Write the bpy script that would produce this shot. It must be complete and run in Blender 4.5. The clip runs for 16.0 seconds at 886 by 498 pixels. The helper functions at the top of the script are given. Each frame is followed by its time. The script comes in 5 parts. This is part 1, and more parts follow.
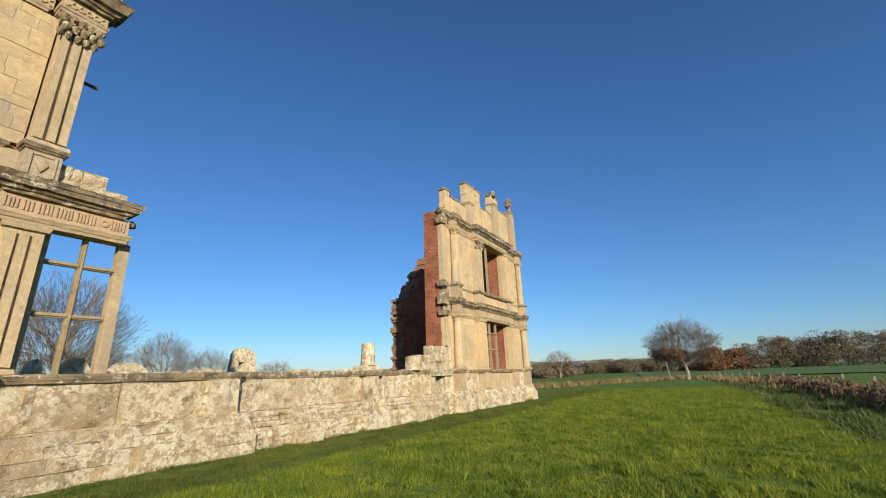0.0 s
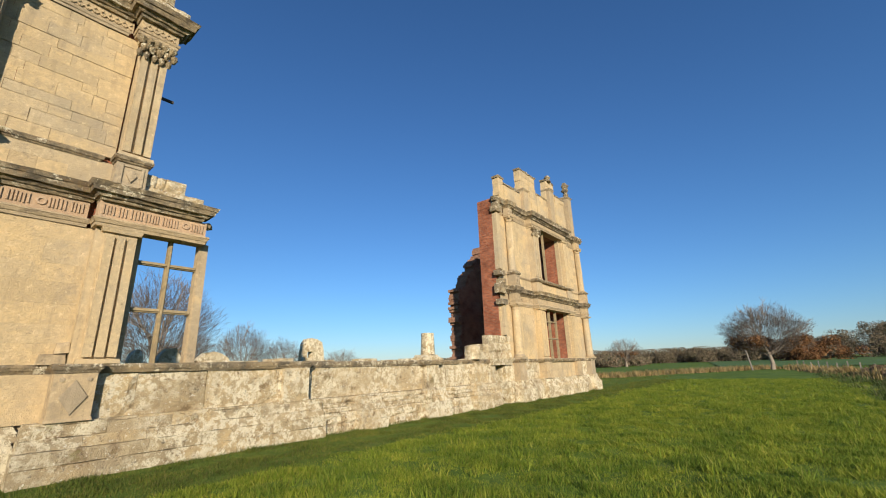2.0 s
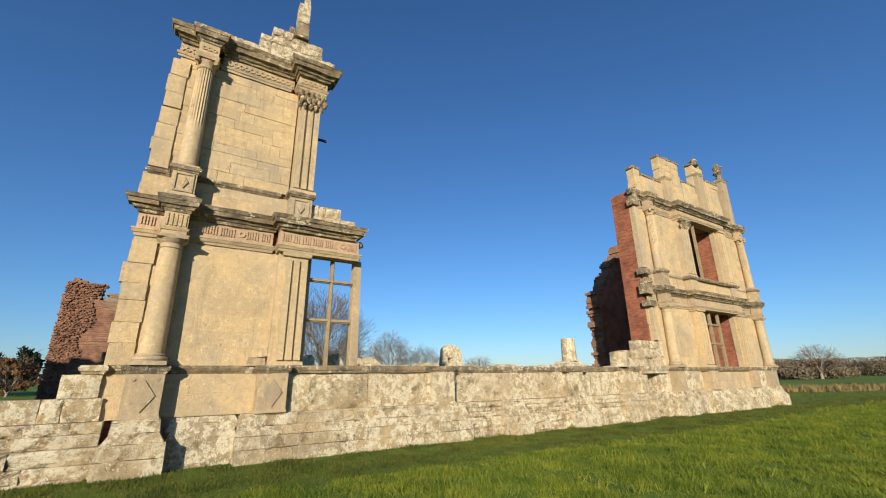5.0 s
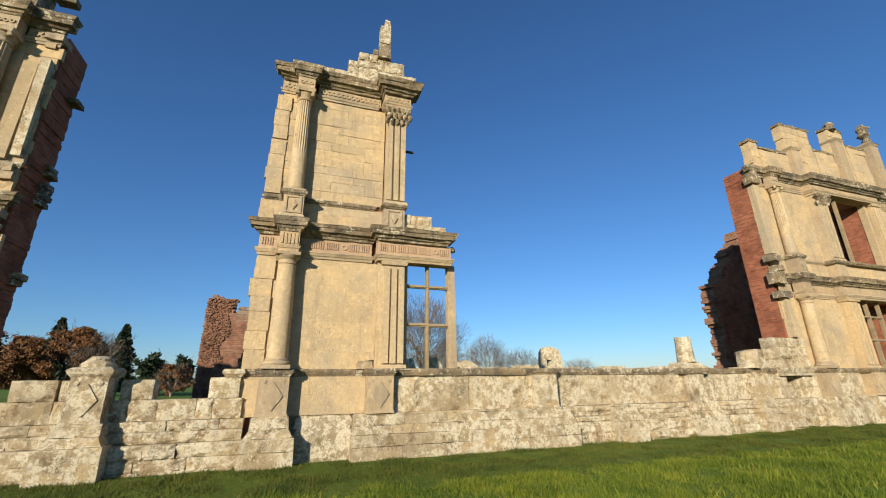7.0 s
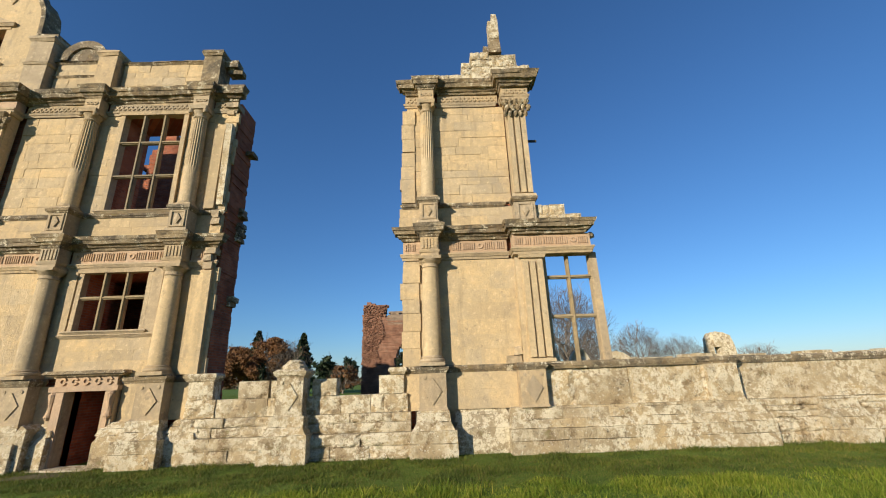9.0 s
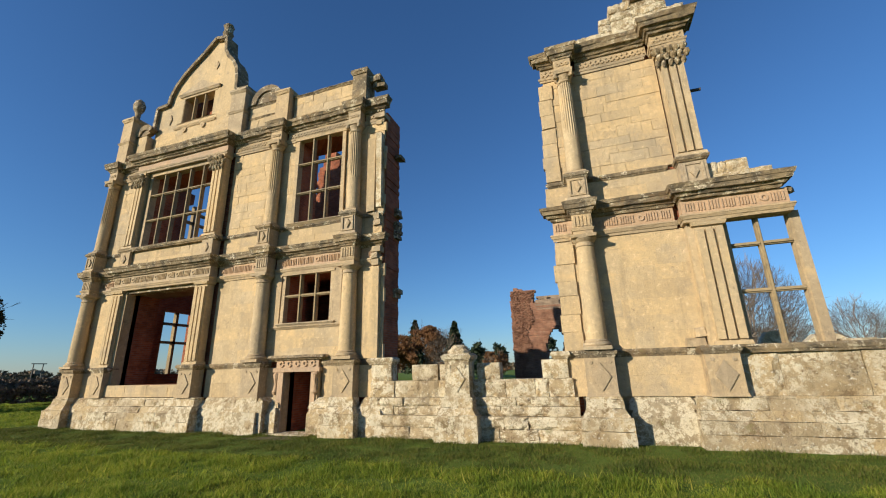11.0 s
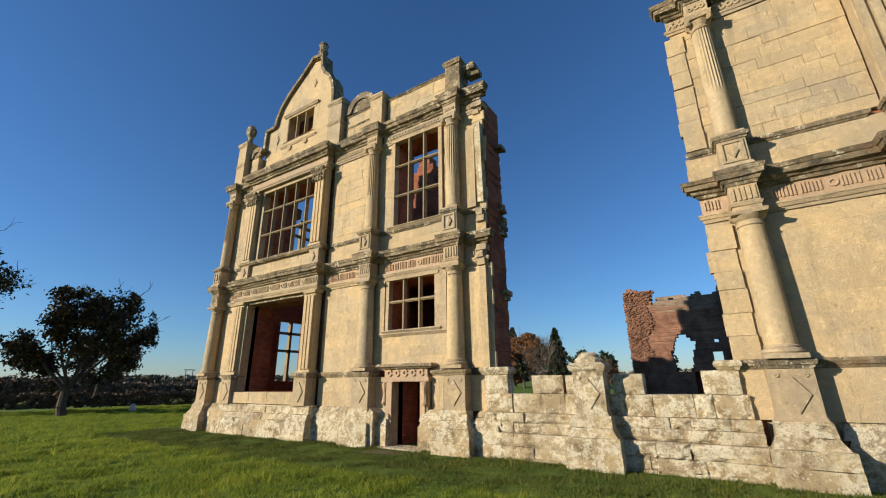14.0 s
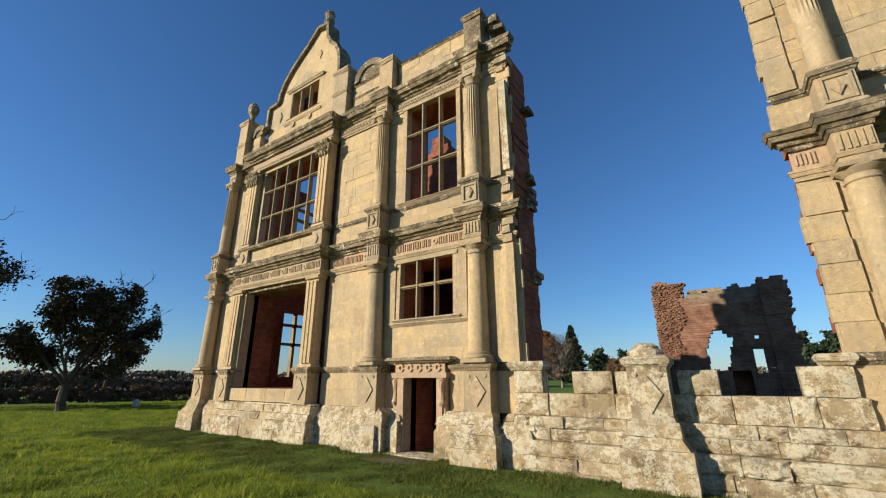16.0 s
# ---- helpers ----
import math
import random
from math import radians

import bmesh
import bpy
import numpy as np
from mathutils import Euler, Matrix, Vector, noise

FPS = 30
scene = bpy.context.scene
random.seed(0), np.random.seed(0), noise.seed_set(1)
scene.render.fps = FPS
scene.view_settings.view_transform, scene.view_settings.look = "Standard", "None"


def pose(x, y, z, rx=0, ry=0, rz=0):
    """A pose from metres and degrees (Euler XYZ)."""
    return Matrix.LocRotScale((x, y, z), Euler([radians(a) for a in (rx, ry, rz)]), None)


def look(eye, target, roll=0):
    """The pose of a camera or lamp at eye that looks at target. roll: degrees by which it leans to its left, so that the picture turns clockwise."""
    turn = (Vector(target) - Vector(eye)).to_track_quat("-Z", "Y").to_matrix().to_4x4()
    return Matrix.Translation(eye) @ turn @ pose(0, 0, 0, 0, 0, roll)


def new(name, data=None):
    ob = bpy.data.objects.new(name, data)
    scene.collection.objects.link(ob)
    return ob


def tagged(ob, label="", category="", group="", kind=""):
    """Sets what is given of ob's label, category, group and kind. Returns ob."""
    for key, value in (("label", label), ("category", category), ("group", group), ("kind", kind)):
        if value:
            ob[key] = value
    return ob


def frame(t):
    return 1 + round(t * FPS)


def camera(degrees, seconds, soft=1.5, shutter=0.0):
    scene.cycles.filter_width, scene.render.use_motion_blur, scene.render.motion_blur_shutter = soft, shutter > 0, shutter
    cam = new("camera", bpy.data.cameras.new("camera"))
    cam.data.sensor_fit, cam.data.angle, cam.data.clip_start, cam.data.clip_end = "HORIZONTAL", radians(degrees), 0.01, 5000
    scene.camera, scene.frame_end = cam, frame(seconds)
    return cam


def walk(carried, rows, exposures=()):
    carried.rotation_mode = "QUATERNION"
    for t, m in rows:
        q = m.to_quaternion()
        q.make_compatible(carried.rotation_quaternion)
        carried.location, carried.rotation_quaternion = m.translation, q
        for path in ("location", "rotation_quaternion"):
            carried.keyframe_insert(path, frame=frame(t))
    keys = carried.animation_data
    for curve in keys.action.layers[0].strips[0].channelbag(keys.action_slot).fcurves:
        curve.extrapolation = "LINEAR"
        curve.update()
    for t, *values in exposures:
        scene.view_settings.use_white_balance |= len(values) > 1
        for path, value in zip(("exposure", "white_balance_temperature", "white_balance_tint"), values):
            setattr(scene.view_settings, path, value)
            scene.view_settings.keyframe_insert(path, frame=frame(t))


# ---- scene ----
cam = camera(94.5, 16.0, soft=1.1)
PATH = [
    (0, (-0.13, 1.195, 1.938), (1.504, 2.183, 2.532), -2.1),
    (0.5, (-0.091, 1.211, 1.932), (1.55, 2.203, 2.503), 0.5),
    (1, (-0.084, 1.214, 1.947), (1.459, 2.359, 2.502), -2.2),
    (1.5, (-0.053, 1.227, 1.967), (1.459, 2.421, 2.505), -2.8),
    (2, (-0.08, 1.238, 1.954), (1.408, 2.453, 2.509), -1.9),
    (2.5, (-0.104, 1.215, 1.967), (1.346, 2.471, 2.532), -1.8),
    (3, (-0.103, 1.268, 1.952), (1.287, 2.586, 2.529), -1.7),
    (3.5, (-0.136, 1.26, 1.943), (1.172, 2.656, 2.527), -1.5),
    (4, (-0.188, 1.287, 1.945), (1.024, 2.766, 2.534), -1.2),
    (6.5, (-0.302, 1.331, 1.882), (0.436, 3.087, 2.495), -0.6),
    (7, (-0.313, 1.348, 1.902), (0.317, 3.143, 2.519), -0.7),
    (7.5, (-0.344, 1.341, 1.926), (0.158, 3.175, 2.545), -1.0),
    (8, (-0.451, 1.366, 1.903), (-0.086, 3.231, 2.525), -1.4),
    (8.5, (-0.515, 1.382, 1.901), (-0.31, 3.273, 2.519), -1.8),
    (9, (-0.549, 1.406, 1.885), (-0.522, 3.311, 2.495), -2.0),
    (9.5, (-0.594, 1.436, 1.867), (-0.755, 3.337, 2.468), -2.0),
    (10, (-0.678, 1.448, 1.846), (-1.022, 3.328, 2.437), -1.8),
    (12.5, (-1.393, 1.645, 1.882), (-2.286, 3.346, 2.441), -1.3),
    (13, (-1.555, 1.863, 1.89), (-2.504, 3.527, 2.465), -1.3),
    (13.5, (-1.752, 2.155, 1.935), (-2.74, 3.788, 2.531), -1.0),
    (14, (-2.006, 2.486, 1.934), (-3.025, 4.095, 2.546), -0.7),
    (14.5, (-2.303, 2.832, 1.923), (-3.339, 4.428, 2.54), -0.5),
    (15, (-2.592, 3.271, 1.913), (-3.643, 4.858, 2.527), -0.4),
    (15.5, (-2.948, 3.615, 1.905), (-4.008, 5.199, 2.513), -0.3),
    (16, (-3.235, 3.997, 1.894), (-4.303, 5.576, 2.498), -0.2),
]
walk(cam, [(t, look(eye, target, roll)) for t, eye, target, roll in PATH], ((0.0, 0.0, 5400, 10.0), (16.0, 0.0, 5400, 10.0)))

# ---- world, sun, exposure ----
SUN_EL, SUN_AZ = 16.6, 220.0
world = bpy.data.worlds.new("world")
scene.world = world
world.use_nodes = True
wn = world.node_tree
sky = wn.nodes.new("ShaderNodeTexSky")
sky.sky_type, sky.sun_disc = "NISHITA", False
sky.sun_elevation, sky.sun_rotation = radians(SUN_EL), radians(SUN_AZ)
sky.altitude, sky.air_density, sky.dust_density, sky.ozone_density = 60, 1.12, 0.15, 5.2
wn.links.new(sky.outputs[0], wn.nodes["Background"].inputs[0])
wn.nodes["Background"].inputs[1].default_value = 0.113
sun = new("sun", bpy.data.lights.new("sun", "SUN"))
sun.data.energy, sun.data.angle, sun.data.color = 7.5, radians(0.55), (1.0, 0.80, 0.53)
_e, _a = radians(SUN_EL), radians(SUN_AZ)
SUN_FROM = Vector((math.sin(_a) * math.cos(_e), math.cos(_a) * math.cos(_e), math.sin(_e)))
sun.matrix_world = look(SUN_FROM * 80, (0, 0, 0))


# ---- materials ----
def nodes_of(name):
    m = bpy.data.materials.new(name)
    m.use_nodes = True
    return m, m.node_tree, m.node_tree.nodes["Principled BSDF"]


class Net:
    """Short hand for a node tree whose textures lie in world metres."""

    def __init__(self, tree):
        self.t = tree
        self.pos = tree.nodes.new("ShaderNodeNewGeometry").outputs["Position"]

    def n(self, kind, **ins):
        node = self.t.nodes.new("ShaderNode" + kind)
        for key, value in ins.items():
            sock = node.inputs[key]
            if isinstance(value, bpy.types.NodeSocket):
                self.t.links.new(value, sock)
            else:
                sock.default_value = value
        return node

    def noise(self, scale, detail=4.0, rough=0.6, vec=None):
        return self.n("TexNoise", Vector=vec or self.pos, Scale=scale, Detail=detail, Roughness=rough).outputs["Fac"]

    def stretch(self, x, y, z):
        node = self.n("Mapping", Vector=self.pos)
        node.inputs["Scale"].default_value = (x, y, z)
        return node.outputs[0]

    def ramp(self, fac, *stops):
        node = self.n("ValToRGB", Fac=fac)
        el = node.color_ramp.elements
        while len(el) < len(stops):
            el.new(0.5)
        for e, (p, c) in zip(el, stops):
            e.position = p
            e.color = (*c, 1) if isinstance(c, tuple) else (c, c, c, 1)
        return node.outputs[0]

    def mix(self, fac, a, b, mode="MIX"):
        node = self.t.nodes.new("ShaderNodeMix")
        node.data_type, node.blend_type = "RGBA", mode
        for at, value in ((0, fac), (6, a), (7, b)):
            sock = node.inputs[at]
            if isinstance(value, bpy.types.NodeSocket):
                self.t.links.new(value, sock)
            else:
                sock.default_value = value if at == 0 else (*value, 1)
        return node.outputs[2]

    def bump(self, height, strength, distance):
        return self.n("Bump", Height=height, Strength=strength, Distance=distance).outputs[0]


def stone_material(name, light, dark, stain, lichen=0.0, stain_at=0.56, rough=0.9, relief=0.012):
    m, t, b = nodes_of(name)
    k = Net(t)
    tone = k.n("ObjectInfo").outputs["Random"]
    grain = k.noise(9.0, 8.0, 0.7)
    base = k.mix(k.ramp(k.noise(0.9, 5.0), (0.3, 0.0), (0.72, 1.0)), dark, light)
    base = k.mix(k.ramp(tone, (0.0, 0.0), (0.7, 0.75)), base, tuple(c * f for c, f in zip(light, (1.10, 1.0, 0.80))))
    base = k.mix(k.ramp(tone, (0.72, 0.0), (0.98, 0.6)), base, tuple(c * 0.62 for c in light))
    base = k.mix(k.ramp(grain, (0.3, 0.7), (0.58, 0.0)), base, dark)
    base = k.mix(k.ramp(k.noise(0.75, 7.0, 0.7, k.stretch(1.0, 1.0, 1.6)), (0.55, 0.0), (0.68, 0.6)), base, tuple(c * f for c, f in zip(light, (1.18, 1.06, 0.82))))
    spots = k.ramp(k.noise(2.3, 9.0, 0.72), (stain_at, 0.0), (stain_at + 0.13, 0.8))
    base = k.mix(spots, base, stain)
    runs = k.ramp(k.noise(1.6, 6.0, 0.65, k.stretch(2.2, 2.2, 0.28)), (0.54, 0.0), (0.72, 0.5))
    base = k.mix(runs, base, tuple(c * 0.6 for c in dark))
    grey = k.ramp(k.noise(0.45, 8.0, 0.72, k.stretch(1.0, 1.0, 0.7)), (0.5, 0.0), (0.63, 0.25 if lichen else 0.42))
    base = k.mix(grey, base, tuple(sum(dark) / 3 * f for f in (0.98, 0.86, 0.66)))
    pock = k.ramp(k.noise(7.0, 9.0, 0.75), (0.60, 0.0), (0.68, 0.7))
    base = k.mix(pock, base, tuple(c * 0.5 for c in dark))
    fleck = k.ramp(k.noise(9.0, 7.0, 0.7), (0.58, 0.0), (0.68, 0.5))
    base = k.mix(fleck, base, tuple(min(0.75, c * 1.3) for c in light))
    if lichen:
        rust = k.ramp(k.noise(1.7, 10.0, 0.72), (0.56, 0.0), (0.60, 0.8))
        base = k.mix(rust, base, (0.21, 0.135, 0.075))
        area = k.ramp(k.noise(0.6, 4.0, 0.6), (0.36, 0.0), (0.52, 1.0))
        crust = k.ramp(k.noise(3.6, 14.0, 0.8), (0.575 - 0.1 * lichen, 0.0), (0.59 - 0.1 * lichen, 0.95))
        crust = k.mix(1.0, crust, k.ramp(k.noise(11.0, 8.0, 0.75), (0.37, 0.0), (0.50, 1.0)), "MULTIPLY")
        base = k.mix(k.mix(1.0, crust, area, "MULTIPLY"), base, (0.72, 0.635, 0.445))
        black = k.ramp(k.noise(5.5, 12.0, 0.82), (0.585, 0.0), (0.62, 0.75))
        base = k.mix(black, base, (0.075, 0.062, 0.045))
        flecks = k.ramp(k.noise(16.0, 6.0, 0.65), (0.665 - 0.05 * lichen, 0.0), (0.685 - 0.05 * lichen, 0.9))
        base = k.mix(flecks, base, (0.72, 0.67, 0.53))
        moss = k.ramp(k.noise(1.7, 9.0, 0.75), (0.58, 0.0), (0.66, 0.6))
        base = k.mix(moss, base, (0.23, 0.20, 0.07))
    t.links.new(base, b.inputs["Base Color"])
    b.inputs["Roughness"].default_value = rough
    b.inputs["Specular IOR Level"].default_value = 0.25
    pits = k.mix(0.5, k.noise(5.0, 12.0, 0.8), k.noise(28.0, 6.0, 0.75))
    t.links.new(k.bump(pits, 1.0, relief * 3.0), b.inputs["Normal"])
    return m


STONE = stone_material("warm_ashlar", (0.57, 0.45, 0.272), (0.40, 0.31, 0.182), (0.27, 0.215, 0.14), 0.0, 0.58, relief=0.02)
CARVED = stone_material("carved_stone", (0.49, 0.39, 0.25), (0.31, 0.245, 0.155), (0.20, 0.16, 0.11), 0.0, 0.56, relief=0.016)
WORN = stone_material("weathered_cornice_stone", (0.36, 0.29, 0.18), (0.17, 0.135, 0.09), (0.085, 0.072, 0.052), 0.25, 0.47, relief=0.03)
LICHEN = stone_material("lichened_stone", (0.50, 0.40, 0.242), (0.34, 0.265, 0.155), (0.14, 0.105, 0.065), 0.9, 0.56, relief=0.034)
PINK = stone_material("pink_frieze_stone", (0.48, 0.345, 0.225), (0.37, 0.265, 0.17), (0.27, 0.19, 0.13), 0.0, 0.6)
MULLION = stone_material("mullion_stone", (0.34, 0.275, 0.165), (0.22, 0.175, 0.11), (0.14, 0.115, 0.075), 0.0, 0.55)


def brick_material(name, one, two, mortar, scale=1.0):
    m, t, b = nodes_of(name)
    k = Net(t)
    sep = k.n("SeparateXYZ", Vector=k.pos)
    across = k.n("Math")
    t.links.new(sep.outputs["X"], across.inputs[0]), t.links.new(sep.outputs["Y"], across.inputs[1])
    com = k.n("CombineXYZ", X=across.outputs[0], Y=sep.outputs["Z"])
    br = k.n("TexBrick", Vector=com.outputs[0], Scale=scale, Color1=(*one, 1), Color2=(*two, 1), Mortar=(*mortar, 1))
    br.inputs["Brick Width"].default_value, br.inputs["Row Height"].default_value = 0.25, 0.078
    br.inputs["Mortar Size"].default_value, br.inputs["Bias"].default_value = 0.009, 0.1
    base = k.mix(k.ramp(k.noise(1.1, 7.0, 0.7), (0.42, 0.0), (0.68, 0.75)), br.outputs[0], tuple(c * 0.4 for c in two))
    base = k.mix(k.ramp(k.noise(3.1, 8.0, 0.7), (0.6, 0.0), (0.7, 0.6)), base, mortar)
    t.links.new(base, b.inputs["Base Color"])
    b.inputs["Roughness"].default_value = 0.93
    b.inputs["Specular IOR Level"].default_value = 0.2
    h = k.mix(0.5, br.outputs["Fac"], k.noise(14.0, 8.0, 0.7))
    t.links.new(k.bump(h, 0.8, 0.02), b.inputs["Normal"])
    return m


BRICK = brick_material("old_red_brick", (0.42, 0.14, 0.06), (0.26, 0.08, 0.038), (0.24, 0.16, 0.11))
RUBBLE = brick_material("pale_ruin_brick", (0.36, 0.175, 0.10), (0.24, 0.115, 0.07), (0.36, 0.26, 0.17))
GREYBRICK = brick_material("grey_ruin_stone", (0.36, 0.27, 0.18), (0.26, 0.19, 0.13), (0.3, 0.23, 0.16))


def plain_material(name, a, b_, scale, rough=0.9, relief=0.01, spec=0.2, dots=None):
    m, t, b = nodes_of(name)
    k = Net(t)
    base = k.mix(k.ramp(k.noise(scale, 6.0, 0.65), (0.33, 0.0), (0.68, 1.0)), a, b_)
    base = k.mix(k.ramp(k.n("ObjectInfo").outputs["Random"], (0.0, 0.0), (1.0, 0.3)), base, b_)
    if dots:
        base = k.mix(k.ramp(k.noise(scale * 7, 4.0), (0.5, 0.0), (0.64, 0.8)), base, dots)
    t.links.new(base, b.inputs["Base Color"])
    b.inputs["Roughness"].default_value, b.inputs["Specular IOR Level"].default_value = rough, spec
    t.links.new(k.bump(k.noise(scale * 9, 6.0), 0.7, relief), b.inputs["Normal"])
    return m


def leaf_material(name, *colours, thin=0.0):
    m, t, b = nodes_of(name)
    k = Net(t)
    rnd = k.n("NewGeometry").outputs["Random Per Island"]
    stops = [(i / max(1, len(colours) - 1), c) for i, c in enumerate(colours)]
    tint = k.ramp(rnd, *stops)
    t.links.new(tint, b.inputs["Base Color"])
    b.inputs["Roughness"].default_value, b.inputs["Specular IOR Level"].default_value = 0.7, 0.25
    if thin:
        patch = k.mix(k.ramp(k.noise(0.8, 6.0, 0.7), (0.38, 0.0), (0.66, 1.0)), (0.72, 0.80, 0.75), (1.5, 1.32, 1.1))
        tint = k.mix(1.0, tint, patch, "MULTIPLY")
        t.links.new(tint, b.inputs["Base Color"])
        through_leaf = k.n("BsdfTranslucent", Color=tint)
        both = k.n("MixShader", Fac=thin)
        t.links.new(b.outputs[0], both.inputs[1]), t.links.new(through_leaf.outputs[0], both.inputs[2])
        t.links.new(both.outputs[0], next(n for n in t.nodes if n.type == "OUTPUT_MATERIAL").inputs[0])
    return m


def grass_ground_material():
    m, t, b = nodes_of("meadow_ground")
    k = Net(t)
    green = k.mix(k.ramp(k.noise(0.35, 5.0), (0.35, 0.0), (0.65, 1.0)), (0.10, 0.15, 0.02), (0.165, 0.225, 0.034))
    green = k.mix(k.ramp(k.noise(3.5, 8.0, 0.7), (0.4, 0.0), (0.7, 0.7)), green, (0.07, 0.115, 0.02))
    green = k.mix(k.ramp(k.noise(0.9, 6.0, 0.7), (0.58, 0.0), (0.72, 0.55)), green, (0.20, 0.175, 0.065))
    t.links.new(green, b.inputs["Base Color"])
    b.inputs["Roughness"].default_value, b.inputs["Specular IOR Level"].default_value = 0.95, 0.1
    t.links.new(k.bump(k.noise(6.0, 8.0, 0.75), 0.9, 0.06), b.inputs["Normal"])
    return m


GROUND = grass_ground_material()
BLADE = leaf_material("grass_blade", (0.10, 0.155, 0.014), (0.175, 0.24, 0.02), (0.25, 0.31, 0.03), (0.33, 0.32, 0.06), thin=0.5)
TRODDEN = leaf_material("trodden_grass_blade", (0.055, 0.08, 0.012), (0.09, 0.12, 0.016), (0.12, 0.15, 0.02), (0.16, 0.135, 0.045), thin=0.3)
DRY = leaf_material("dry_grass_blade", (0.28, 0.20, 0.095), (0.36, 0.27, 0.135), (0.16, 0.15, 0.05), (0.22, 0.15, 0.07), thin=0.3)
SOIL = plain_material("ploughed_soil", (0.13, 0.10, 0.065), (0.20, 0.155, 0.10), 0.8, relief=0.05)
FIELD = plain_material("winter_field", (0.08, 0.14, 0.025), (0.12, 0.18, 0.035), 0.06, relief=0.05, dots=(0.05, 0.075, 0.02))
EARTH = plain_material("trodden_earth", (0.10, 0.085, 0.045), (0.16, 0.13, 0.075), 2.2, relief=0.02)
BARK = plain_material("bark", (0.07, 0.055, 0.04), (0.12, 0.095, 0.067), 3.0, relief=0.03)
PALEBARK = plain_material("pale_twig", (0.20, 0.165, 0.125), (0.30, 0.245, 0.185), 2.0, relief=0.01)
OAK = leaf_material("oak_leaf", (0.035, 0.036, 0.012), (0.07, 0.052, 0.018), (0.11, 0.06, 0.022), (0.03, 0.042, 0.014))
RUST = leaf_material("autumn_leaf", (0.17, 0.075, 0.024), (0.13, 0.058, 0.02), (0.21, 0.11, 0.04), (0.09, 0.045, 0.02))
FIR = leaf_material("conifer_needle", (0.018, 0.032, 0.014), (0.03, 0.048, 0.02), (0.045, 0.055, 0.025))
WOOD = leaf_material("winter_wood", (0.15, 0.11, 0.07), (0.19, 0.14, 0.085), (0.115, 0.095, 0.055), (0.085, 0.085, 0.045))
HEDGE = leaf_material("bare_hedge", (0.15, 0.105, 0.065), (0.20, 0.14, 0.085), (0.11, 0.085, 0.05), (0.22, 0.13, 0.065))
WEED = leaf_material("rank_weed", (0.05, 0.08, 0.016), (0.08, 0.115, 0.022), (0.06, 0.085, 0.02), (0.14, 0.12, 0.05))
TWIG = leaf_material("bare_twig", (0.10, 0.08, 0.062), (0.14, 0.112, 0.085), (0.075, 0.06, 0.048))
POST = plain_material("grey_post", (0.16, 0.14, 0.115), (0.26, 0.23, 0.19), 4.0)
PAINT = plain_material("pale_render", (0.45, 0.42, 0.37), (0.55, 0.52, 0.46), 2.0)
SLATE = plain_material("dark_slate", (0.06, 0.058, 0.06), (0.10, 0.095, 0.095), 2.0)
IRON = plain_material("dark_iron", (0.04, 0.035, 0.03), (0.07, 0.06, 0.05), 5.0, 0.6)


# ---- mesh helpers ----
rng = random.Random(7)


